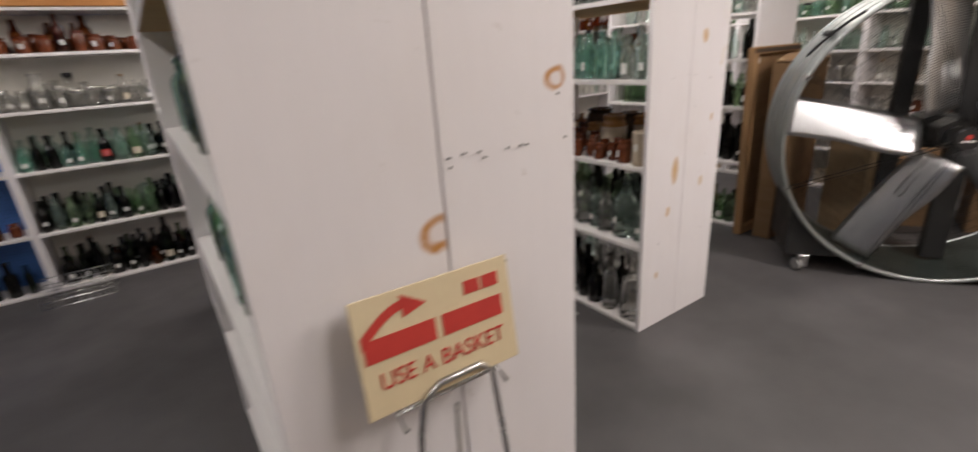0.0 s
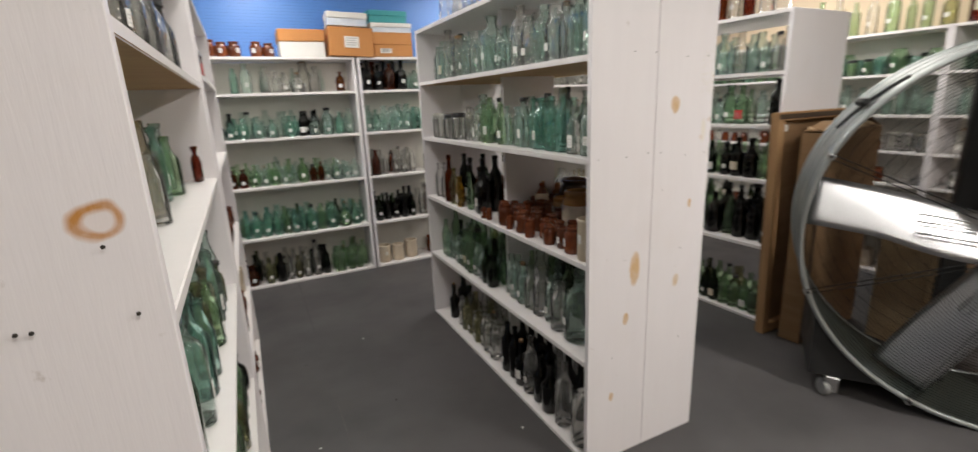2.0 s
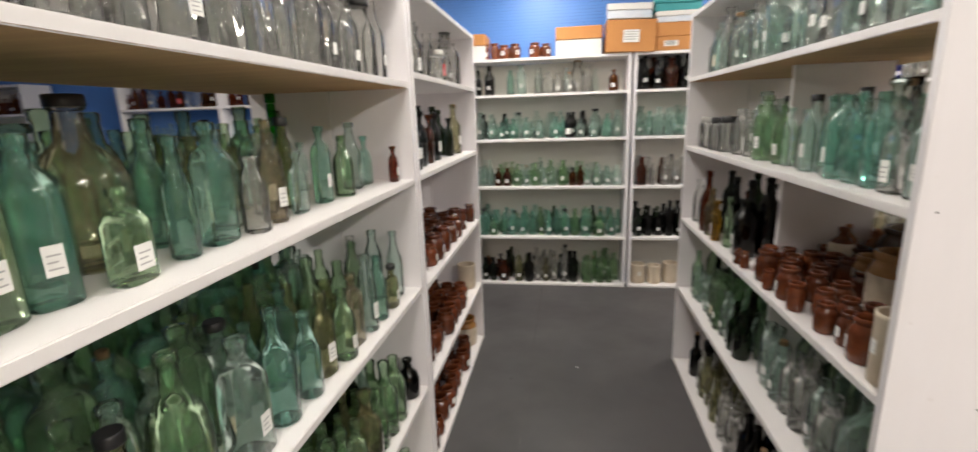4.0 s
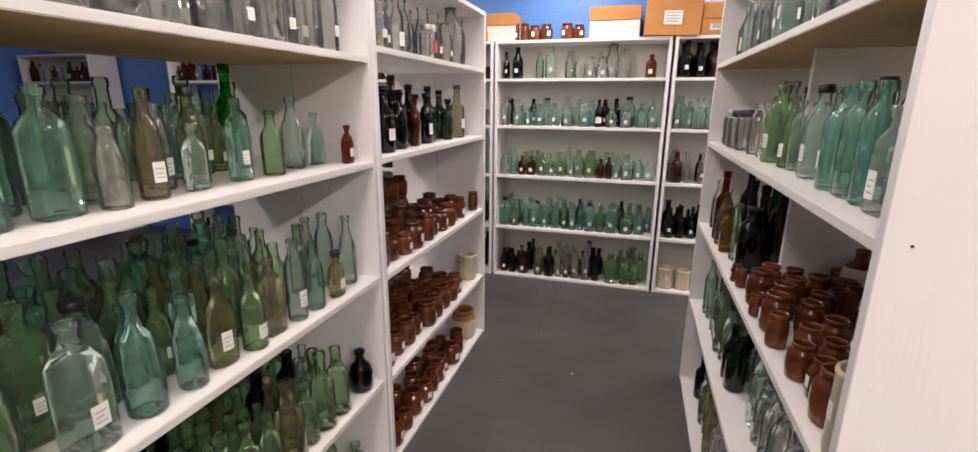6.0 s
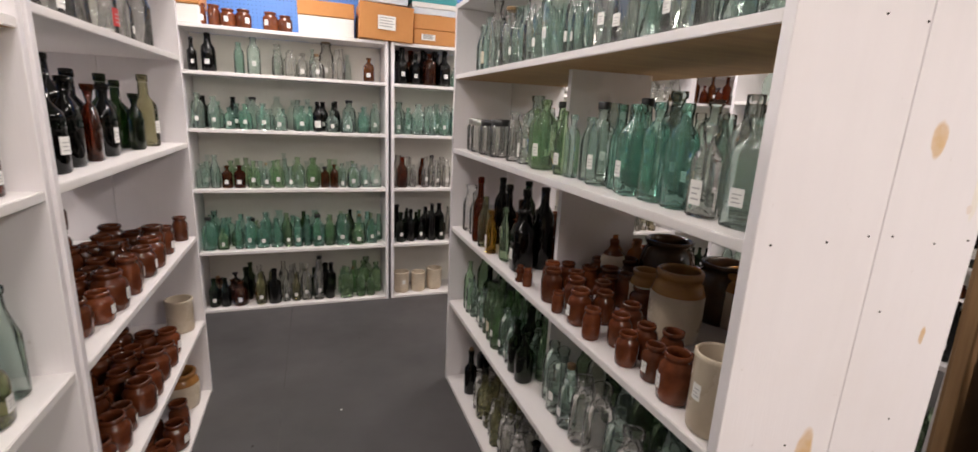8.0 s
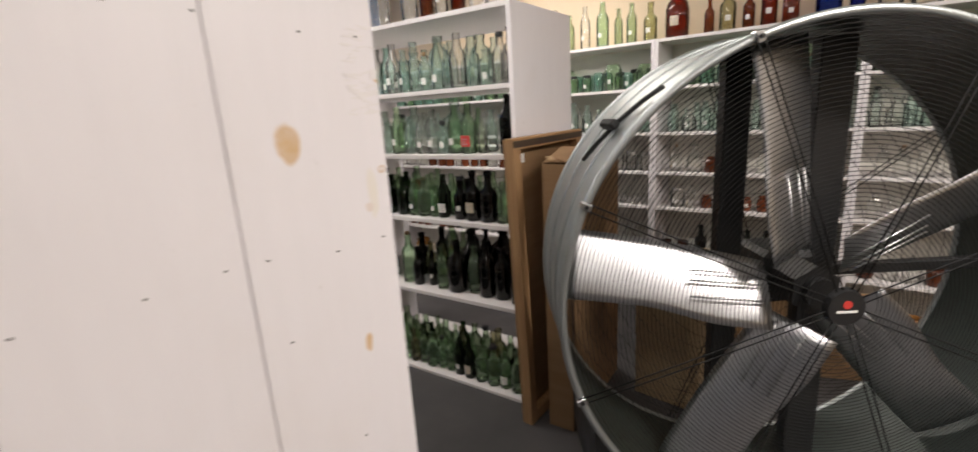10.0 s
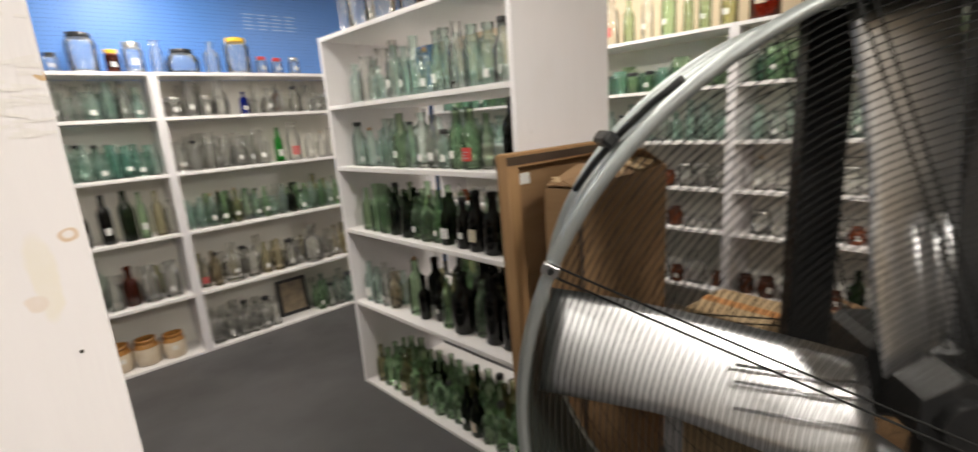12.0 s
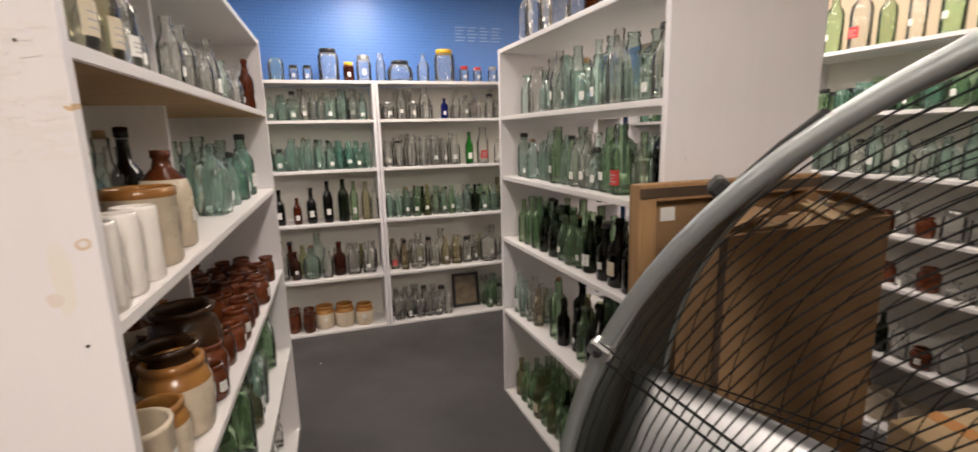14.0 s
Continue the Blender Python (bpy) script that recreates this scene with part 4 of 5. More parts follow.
fill("y", 0.74, 1.97, AX1, -1, A1Z[1], [("beer", "dark green", 1), ("beer", "green", 3), ("stout", "olive", 1), ("stout", "green", 2), ("beer", "aqua", 1)], 5, 0.002, 0.35, W, start=0.015)
put_glass("squat", "black", AX1 - 0.055, 2.04, A1Z[1], 90, 0.95, False, "", W)
fill("y", 0.74, 2.06, AX1, -1, A1Z[0], GREENS, 3, 0.008, 0.3, W)
for z in (A1Z[4], A1Z[3], A1Z[2], A1Z[1], A1Z[0]):
    fill("y", 0.75, 2.06, AX0, 1, z, [("beer", "green", 3), ("square", "teal", 1), ("stout", "green", 2), ("soda", "aqua", 2)], 2, 0.012, 0.4, W)

# first shelf: farther unit
W = " on the jar shelf"
put_glass("jar", "clear", AX1 - 0.05, 2.72, A2Z[4], 90, 1.0, False, "tin lid", W, red=1)
fill("y", 2.18, 2.66, AX1, -1, A2Z[4], [("milk", "clear", 2), ("flagon", "clear", 1), ("squat", "clear", 1)], 2, 0.012, 0.4, W)
fill("y", 2.78, 3.36, AX1, -1, A2Z[4], [("jar", "clear", 2, ""), ("milk", "clear", 2), ("flagon", "clear", 1), ("soda", "clear", 1)], 2, 0.012, 0.4, W)
for shape, colour, x, y, tall, r, tag in (
        ("flask", "teal", .668, 2.215, .205, .046, True), ("sauce", "teal", .590, 2.190, .285, .030, False), ("wine", "black", .600, 2.310, .305, .040, False), ("stout", "black", .660, 2.340, .250, .042, True),
        ("stout", "amber", .560, 2.440, .285, .040, False), ("oval", "black", .655, 2.480, .240, .044, False), ("wine", "black", .580, 2.560, .300, .040, False), ("beer", "clear", .520, 2.660, .290, .034, False),
        ("flask", "amber", .650, 2.640, .225, .046, False), ("oval", "black", .640, 2.780, .230, .044, True), ("stout", "black", .560, 2.760, .270, .040, False), ("stout", "dark green", .600, 2.890, .265, .038, False),
        ("oval", "dark green", .650, 3.030, .205, .042, False), ("stout", "dark green", .580, 3.080, .250, .038, False), ("stout", "olive", .640, 3.190, .280, .042, True)):
    put_sized(shape, colour, x, y, A2Z[3], tall, r, 90 + rng.uniform(-14, 14), tag, "", W)
for z, a0, rows, a1 in ((A2Z[2], 2.18, 4, 3.24), (A2Z[1], 2.18, 4, 3.19), (A2Z[0], 2.18, 3, 3.14)):
    fill("y", a0, a1, AX1, -1, z, BROWNS, rows - 1, 0.006, 0.5, W, (0.85, 1.15), 0.012)
for z, size in ((A2Z[2], 1.08), (A2Z[1], 1.12)):
    for k in range(9):
        y = 2.24 + 0.105 * k
        put_pot("brownjar", AX1 - 0.405, y, z, 90, size, False, W)
        if k % 4 != 1:
            put_pot("brownjar" if k % 3 else "browntall", AX1 - 0.405, y, z + 0.108 * size + 0.0006, 90, size * 0.93, k % 3 == 0, W)
put_pot("browntall", AX1 - 0.05, 3.33, A2Z[2], 90, 0.85, True, W)
put_pot("crock", AX1 - 0.08, 3.30, A2Z[1], 90, 1.0, False, W)
put_pot("pot", AX1 - 0.10, 3.28, A2Z[0], 90, 1.0, False, W)
for y in (2.26, 2.43, 2.6):
    put_pot("pot", AX1 - 0.47, y, A2Z[1], -90, 0.95, False, W)

# shelf with the crate at its end
W = " on the shelf by the fan"
turned = C_TURN
fill("y", 1.95, 3.15, CX0, 1, CZ[4], AQUA + [("panel", "aqua", 2), ("milk", "clear", 1), ("beer", "clear", 2)], 2, 0.008, 0.5, W, (0.95, 1.15))
fill("y", 2.10, 3.15, CX0, 1, CZ[3], AQUA + [("beer", "green", 2), ("sauce", "clear", 2), ("beer", "dark green", .4)], 2, 0.008, 0.55, W)
fill("y", 1.92, 2.08, CX0, 1, CZ[3], [("wine", "black", 1)], 1, 0.02, 0.0, W)
fill("y", 2.35, 3.15, CX0, 1, CZ[2], [("beer", "green", 3), ("stout", "green", 2), ("beer", "dark green", 2), ("soda", "green", 1)], 3, 0.006, 0.45, W)
fill("y", 1.92, 2.33, CX0, 1, CZ[2], [("stout", "black", 2), ("wine", "black", 1), ("beer", "green", 1)], 2, 0.006, 0.4, W)
fill("y", 2.85, 3.15, CX0, 1, CZ[1], [("soda", "clear", 1), ("sauce", "smoky", 1), ("beer", "aqua", 1)], 2, 0.01, 0.5, W)
fill("y", 1.92, 2.83, CX0, 1, CZ[1], [("stout", "black", 2), ("wine", "black", 2), ("flagon", "black", 1), ("wine", "green", 2), ("beer", "olive", 1)], 3, 0.008, 0.25, W)
fill("y", 1.92, 3.15, CX0, 1, CZ[0], [("beer", "green", 4), ("stout", "green", 3), ("beer", "dark green", 2), ("stout", "olive", 1)], 3, 0.005, 0.25, W)
fill("y", 2.7, 3.15, CX0, 1, TOP_C, [("flagon", "green", 1), ("flagon", "clear", 2), ("panel", "clear", 1)], 1, 0.01, 0.1, " on the shelf top", (1.0, 1.1))
fill("y", 1.95, 2.68, CX0, 1, TOP_C, [("stout", "amber", 1), ("wine", "clear", 1), ("panel", "clear", 1), ("stout", "black", 1)], 1, 0.03, 0.1, " on the shelf top")

turned = Matrix.Identity(4)
# wall shelving, unit by unit
W = " on the wall shelving"
x0 = 0.515
fill("x", x0, x0 + .25, DY, 1, DZ[4], [("stout", "black", 2), ("beer", "black", 1)], 1, 0.03, 0.4, W)
fill("x", x0 + .27, x0 + .5, DY, 1, DZ[4], [("soda", "teal", 1), ("square", "aqua", 1)], 1, 0.015, 0.4, W)
fill("x", x0 + .5, x0 + 1.1, DY, 1, DZ[4], CLEARS + [("sauce", "aqua", 2)], 3, 0.015, 0.6, W)
fill("x", x0 + 1.1, x0 + 1.25, DY, 1, DZ[4], AMBERS[:2], 1, 0.01, 0.3, W)
fill("x", x0, x0 + 1.25, DY, 1, DZ[3], [("square", "aqua", 2), ("medicine", "teal", 2), ("squat", "aqua", 3), ("oval", "aqua", 2), ("flask", "teal", 2), ("beer", "black", 1.6)], 3, 0.02, 0.6, W, (0.85, 0.95))
fill("x", x0, x0 + 1.25, DY, 1, DZ[2], [("medicine", "aqua", 4), ("squat", "aqua", 2), ("oval", "green", 1), ("small", "aqua", 2), ("stout", "black", 1), ("sauce", "aqua", 1), ("medicine", "amber", 1), ("flask", "green", 2)], 3, 0.008, 0.5, W, (0.9, 1.05))
fill("x", x0, x0 + 1.25, DY, 1, DZ[1], [("square", "teal", 2), ("oval", "teal", 2), ("squat", "green", 2), ("soda", "teal", 2), ("beer", "green", 2), ("codd", "teal", 2), ("beer", "dark green", 0.7)], 3, 0.005, 0.45, W, (0.88, 1.0))
fill("x", x0, x0 + .3, DY, 1, DZ[0], DARKS, 3, 0.008, 0.3, W)
fill("x", x0 + .3, x0 + .9, DY, 1, DZ[0], [("stout", "black", 2), ("wine", "clear", 2), ("beer", "olive", 1), ("stout", "dark green", 1), ("beer", "clear", 1)], 3, 0.01, 0.5, W)
fill("x", x0 + .9, x0 + 1.25, DY, 1, DZ[0], [("beer", "green", 3), ("square", "green", 2)], 3, 0.005, 0.3, W)
x0 = 1.84
fill("x", x0, x0 + .45, DY, 1, DZ[4], [("stout", "black", 2), ("panel", "amber", 1), ("stout", "amber", 1)], 3, 0.02, 0.2, W)
fill("x", x0 + .45, x0 + 1.28, DY, 1, DZ[4], [("medicine", "aqua", 3), ("soda", "aqua", 2), ("sauce", "clear", 2), ("square", "clear", 1)], 3, 0.008, 0.5, W)
fill("x", x0, x0 + 1.28, DY, 1, DZ[3], [("soda", "teal", 2), ("medicine", "aqua", 3), ("square", "aqua", 2), ("codd", "aqua", 1)], 3, 0.008, 0.5, W, (0.88, 1.0))
fill("x", x0, x0 + .5, DY, 1, DZ[2], [("soda", "clear", 2), ("stout", "clear", 1), ("beer", "amber", 1)], 3, 0.02, 0.4, W)
for shape, colour, x, tall, r, tag in (
        ("stout", "black", 2.400, .265, .034, True), ("beer", "amber", 2.520, .200, .030, True), ("stout", "black", 2.622, .270, .036, True), ("wine", "black", 2.742, .315, .036, True),
        ("wine", "dark green", 2.856, .325, .042, False), ("wine", "green", 2.935, .305, .030, True), ("wine", "smoky", 3.025, .300, .034, False), ("soda", "clear", 3.090, .230, .028, False)):
    put_sized(shape, colour, x, DY + .075, DZ[2], tall, r, rng.uniform(-12, 12), tag, "", W)
fill("x", x0, x0 + .45, DY, 1, DZ[1], DARKS, 3, 0.012, 0.5, W)
fill("x", x0 + .45, x0 + 1.28, DY, 1, DZ[1], [("milk", "clear", 2), ("flagon", "clear", 1), ("stout", "amber", 1), ("beer", "olive", 1), ("flagon", "aqua", 1)], 3, 0.012, 0.4, W)
fill("x", x0, x0 + .5, DY, 1, DZ[0], [("pot", "", 1), ("crock", "", 2)], 1, 0.012, 0.3, W, (1.0, 1.15))
fill("x", x0 + .52, x0 + .75, DY, 1, DZ[0], [("browntall", "", 1)], 2, 0.02, 0.3, W, (1.2, 1.4))
fill("x", x0 + .72, x0 + 1.29, DY, 1, DZ[0], [("pot", "", 2), ("lidcrock", "", 1)], 1, 0.002, 0.3, W, (0.9, 1.1))
x0 = 3.175
fill("x", x0, x0 + .45, DY, 1, DZ[4], [("jar", "clear", 2, "tin lid"), ("milk", "clear", 1)], 3, 0.012, 0.5, W)
put_glass("medicine", "cobalt", x0 + .50, DY + .06, DZ[4], 0, 0.95, True, "", W)
fill("x", x0 + .56, x0 + 1.28, DY, 1, DZ[4], CLEARS + [("jar", "clear", 2, "tin lid"), ("stout", "dark green", 1), ("beer", "amber", 0.6)], 3, 0.01, 0.5, W)
fill("x", x0, x0 + .65, DY, 1, DZ[3], [("soda", "clear", 3), ("milk", "clear", 3), ("beer", "clear", 2)], 3, 0.012, 0.5, W)
put_sized("beer", "bright green", 3.872, DY + .07, DZ[3], .255, .033, 0, True, "", W)
put_glass("milk", "clear", 3.990, DY + .08, DZ[3], 0, 1.24, False, "", W, red=1)
fill("x", x0 + .90, x0 + 1.28, DY, 1, DZ[3], [("beer", "clear", 3), ("soda", "clear", 1)], 1, 0.03, 0.5, W)
fill("x", x0, x0 + 1.28, DY, 1, DZ[2], [("codd", "green", 2), ("medicine", "aqua", 3), ("soda", "aqua", 2), ("stout", "olive", 1), ("sauce", "clear", 1), ("stout", "dark green", .5)], 3, 0.01, 0.5, W, (0.85, 1.05))
fill("x", x0, x0 + 1.28, DY, 1, DZ[1], [("milk", "clear", 2), ("flagon", "clear", 1), ("stout", "smoky", 1), ("beer", "smoky", 1.5), ("soda", "clear", 2), ("beer", "olive", .6)], 3, 0.01, 0.4, W, (0.85, 1.02))
fill("x", x0, x0 + .52, DY, 1, DZ[0], [("milk", "clear", 2), ("beer", "clear", 1), ("soda", "clear", 1)], 3, 0.008, 0.3, W)
fill("x", x0 + .8, x0 + 1.28, DY, 1, DZ[0], [("milk", "clear", 1), ("beer", "green", 1), ("square", "aqua", 1)], 3, 0.01, 0.3, W)
x0 = -0.75
fill("x", x0, x0 + 1.18, DY, 1, DZ[4], BROWNS + [("beer", "amber", 1)], 3, 0.012, 0.6, W)
fill("x", x0, x0 + 1.18, DY, 1, DZ[3], [("jar", "clear", 3, "tin lid"), ("medicine", "clear", 2), ("milk", "clear", 1)], 3, 0.012, 0.4, W)
fill("x", x0, x0 + 1.18, DY, 1, DZ[2], [("square", "aqua", 2), ("medicine", "teal", 3), ("beer", "green", 1), ("stout", "black", .4)], 3, 0.01, 0.5, W, (0.85, 1.0))
fill("x", x0, x0 + 1.18, DY, 1, DZ[1], [("stout", "black", 2), ("beer", "green", 2), ("soda", "aqua", 1)], 3, 0.012, 0.5, W)
fill("x", x0, x0 + 1.18, DY, 1, DZ[0], DARKS, 3, 0.01, 0.5, W)
for xs in (-1.79, -2.85, -4.97, 4.535):
    for z, kinds in ((DZ[4], AMBERS + CLEARS[:1]), (DZ[3], AQUA[:3]), (DZ[2], AQUA[1:3] + CLEARS[:2]), (DZ[1], BROWNS), (DZ[0], DARKS)):
        fill("x", xs, xs + (.98 if xs < 0 else .70), DY, 1, z, kinds, 1, 0.02, 0.4, W)

# wall shelving behind the fan
W = " on shelving behind the fan"
E_ROWS = [
    (EZ[5], [("jar", "green", 2, "black cap"), ("jar", "teal", 2), ("bigjar", "green", 1)], 2),
    (EZ[4], AQUA[:4] + CLEARS[:2], 2),
    (EZ[3], [("jar", "clear", 2, "tin lid"), ("medicine", "clear", 2), ("flask", "clear", 1), ("brownjar", "", 2)], 1),
    (EZ[2], [("jar", "clear", 2, "tin lid"), ("medicine", "clear", 2), ("brownjar", "", 2.5), ("ink", "clear", 2)], 1),
    (EZ[1], [("beer", "dark green", 1), ("stout", "black", 1), ("flask", "clear", 1), ("brownjar", "", 2)], 1),
    (EZ[0], [("pot", "", 1), ("crock", "", 1), ("stout", "black", 1)], 1)]
for y0, y1 in ((2.94, 4.40), (1.80, 2.88), (0.66, 1.74), (-0.48, 0.60), (-1.62, -0.54)):
    for z, kinds, rows in E_ROWS:
        fill("y", y0, y1, EX, 1, z, kinds, rows, 0.018, 0.35, W)
W = " on the shelving top"
fill("y", 1.78, 2.85, EX + .02, 1, TOP_E, [("stout", "bright green", .35), ("wine", "green", 1.2), ("wine", "black", 1), ("stout", "olive", 1), ("wine", "clear", .8)], 1, 0.05, 0.5, W)
put_glass("flagon", "amber", EX + .11, 1.66, TOP_E, -90, 1.15, False, "", W, red=2)
put_glass("wine", "clear", EX + .07, 2.885, TOP_E, -90, 1.0, False, "", W, red=1)
fill("y", 0.95, 1.56, EX + .02, 1, TOP_E, [("wine", "amber", 2), ("stout", "amber", 1), ("panel", "amber", 1), ("stout", "olive", 1)], 1, 0.04, 0.3, W)
put_glass("flagon", "cobalt", EX + .11, 0.83, TOP_E, -90, 1.0, False, "", W)
put_glass("stout", "cobalt", EX + .10, 0.70, TOP_E, -90, 1.0, False, "", W)
fill("y", -0.45, 0.62, EX + .02, 1, TOP_E, [("bigjar", "clear", 1), ("flagon", "clear", 2)], 1, 0.03, 0.1, W)

# jars and boxes along the top of the wall shelving
W = " on the shelving top"
for x, s in ((0.78, .95), (0.87, 1.0), (1.03, 1.0), (1.07 + .05, .9)):
    put_pot("brownjar", x, DY + .08, TOP_D, 0, s * 1.1, True, W)
for i, x in enumerate((0.62, 0.70)):
    put_pot("browntall", x, DY + .09, TOP_D, 0, 1.0, i == 0, W)
TOPJARS = [(2.47, "bigjar", "aqua", "", .8), (2.585, "jar", "clear", "black cap", .8), (2.68, "jar", "clear", "black cap", .8), (2.83, "bigjar", "clear", "black cap", 1.12), (2.97, "jar", "amber", "yellow lid", 1.0),
           (3.08, "jar", "clear", "tin lid", 1.35), (3.205, "milk", "clear", "", .9), (3.35, "drumjar", "clear", "black cap", 1.0), (3.53, "flagon", "clear", "", .72), (3.70, "bigjar", "clear", "yellow lid", 1.2),
           (3.86, "jar", "clear", "red lid", .9), (3.97, "jar", "clear", "red lid", .85), (4.10, "jar", "clear", "tin lid", .9)]
for x, s, c, cap, size in TOPJARS:
    put_glass(s, c, x, DY + .11, TOP_D, 0, size, s == "jar", cap, W)


def carton(m, w, d, h, label, mat=M_CARD, lid=None, tag=None, flaps=False, tape=True):
    """A closed carton, or an open one with bent flaps, its base at the pose m."""
    c = empty("cardboard_box", m, label, "box", "cartons")
    if flaps:
        for x0, x1, y0, y1 in ((-w / 2, w / 2, 0, .005), (-w / 2, w / 2, d - .005, d), (-w / 2, -w / 2 + .005, .006, d - .006), (w / 2 - .005, w / 2, .006, d - .006)):
            part("side", box(x0, x1, y0, y1, 0, h), mat, c)
        part("base", box(-w / 2 + .006, w / 2 - .006, .006, d - .006, .001, .006), mat, c)
        for y, a in ((0, 22), (d, 168)):
            part("flap", box(-w / 2, w / 2, 0, max(d * .45, .06), -.002, .002, m=pose(0, y, h + .003, a)), mat, c)
        for x, a in ((-w / 2, -14), (w / 2, -158)):
            part("flap", box(0, w * .3, .01, d - .01, -.002, .002, m=pose(x, 0, h + .009, 0, a)), mat, c)
    else:
        part("body", box(-w / 2, w / 2, 0, d, 0, h if lid is None else h * .55, 0.004), mat, c)
        if lid is not None:
            part("lid", box(-w / 2 - .004, w / 2 + .004, -.004, d + .004, h * .55 + .001, h, 0.004), lid, c)
        elif tape:
            part("tape", box(-.025, .025, -.002, d, h + .0005, h + .0015), M_ORANGE, c)
    if tag:
        part("paper_label", box(tag[0], tag[1], -.0075, -.0045, tag[2], tag[3]), M_PAPER, c)
        for k in range(4):
            z = tag[3] - (k + 1) * (tag[3] - tag[2]) / 5
            part("printed_line", box(tag[0] + .012, tag[1] - .012 - .01 * (k % 2), -.0085, -.0077, z, z + .007), M_INK, c)
    return c


carton(pose(1.38, DY + .02, TOP_D + .001), .355, .26, .215, "white carton with an orange-brown lid on the wall shelving", M_WHITECARD, M_ORANGE)
carton(pose(1.77, DY - .02, TOP_D + .001, 0, 2.0), .37, .28, .235, "orange-brown carton with a white label on the wall shelving", M_ORANGE, None, (-.06, .06, .07, .16))
carton(pose(2.14, DY + .0, TOP_D + .001), .35, .27, .10, "flat orange-brown carton on the wall shelving", M_ORANGE, None, (-.12, -.02, .03, .07))
carton(pose(2.14, DY + .0, TOP_D + .103), .35, .27, .10, "flat orange-brown carton stacked on another", M_ORANGE)
M_TEAL = surface("teal_printed_card", (0.04, 0.28, 0.30), (0.06, 0.33, 0.34), 5, 0.6)
M_BLUEWHITE = surface("white_and_blue_card", (0.62, 0.66, 0.72), (0.45, 0.52, 0.62), 9, 0.5)
carton(pose(1.76, DY + .02, TOP_D + .25, 0, 2.0, -3), .33, .24, .11, "white printed carton stacked on a brown one", M_BLUEWHITE, M_WHITECARD)
carton(pose(2.14, DY + .02, TOP_D + .205), .36, .25, .08, "white printed carton stacked on brown ones", M_BLUEWHITE, M_WHITECARD)
carton(pose(2.12, DY + .03, TOP_D + .287, 0, 0, 3), .34, .24, .10, "teal printed carton on top of the pile", M_TEAL, M_TEAL)
carton(pose(0.52, DY + .02, TOP_D + .001), .22, .25, .20, "white carton with an orange-brown lid at the shelf's end", M_WHITECARD, M_ORANGE)
plank = part("wooden_plank", box(-0.76, 0.42, DY - .01, DY + .28, TOP_D + .001, TOP_D + .075, 0.004), M_ORANGE)
tagged(plank, "thick orange-brown board lying on the wall shelving", "plank")

# small framed picture on the bottom wall shelf
pic = empty("picture_frame", pose(3.83, DY + .16, DZ[0] + .001, -6), "small dark framed picture leaning on the bottom shelf", "picture frame")
for x0, x1, z0, z1 in ((-.12, -.095, 0, .30), (.095, .12, 0, .30), (-.094, .094, 0, .025), (-.094, .094, .275, .30)):
    part("frame_bar", box(x0, x1, 0, .018, z0, z1, .002), M_BLACK, pic)
part("picture", box(-.094, .094, .008, .012, .026, .274), surface("brown_picture", (0.22, 0.17, 0.11), (0.10, 0.08, 0.06), 14, 0.4), pic)

# rows of short pale bars on the blue wall
M_PALEBAR = surface("pale_wall_bar", (0.36, 0.50, 0.74), (0.22, 0.38, 0.68), 40, 0.5)
pale_bars = empty("wall_bars", pose(4.06, RY1, 2.34), "rows of short pale bars on the blue wall", "lettering")
for k in range(5):
    for i in range(4):
        part("lettering_line", box(-.21 + .105 * i + .006, -.21 + .105 * i + .092 - .012 * ((i + k) % 3), -.002, -.0006, .05 - .026 * k, .058 - .026 * k), M_PALEBAR, pale_bars)

# ---- drum fan ----
FAN = pose(3.622, 0.661, 0.858, 0, 0, -55.0)
R, DEPTH, STRUT = 0.845, 0.54, 0.40
fan = empty("drum_fan", FAN @ pose(0, 0, -0.858), "large galvanised drum fan with bare metal blades on black castor frame", "fan")
LIFT = 0.858


def circle(r, y, n=96, z=LIFT):
    return [(r * math.cos(2 * math.pi * k / n), y, z + r * math.sin(2 * math.pi * k / n)) for k in range(n)]


def ring_wall(r0, r1, y0, y1, n=96, flip=False):
    bm = bmesh.new()
    a = [bm.verts.new(p) for p in circle(r0, y0, n)]
    b = [bm.verts.new(p) for p in circle(r1, y1, n)]
    for k in range(n):
        q = (a[k], a[(k + 1) % n], b[(k + 1) % n], b[k])
        f = bm.faces.new(q[::-1] if flip else q)
        f.smooth = True
    return bm


part("drum_shell", ring_wall(R, R, 0.0, DEPTH), M_GALV, fan, "galvanised sheet drum")
# same sheet seen from inside, shade painted in as a darker colour
part("drum_lining", ring_wall(R - .004, R - .004, 0.0, DEPTH, flip=True), M_DRUM_SHADED, fan, "inside of the drum, its dark reflections put into the colour")
for y in (0.0, DEPTH):
    bm = bmesh.new()
    add_tube(bm, circle(R, y), 0.013, 8, True)
    part("rim", bm, M_GALV, fan, "rolled galvanised rim")
for y in (DEPTH * .33, DEPTH * .66):
    bm = bmesh.new()
    add_tube(bm, circle(R + .002, y), 0.005, 6, True)
    part("rib", bm, M_GALV, fan)
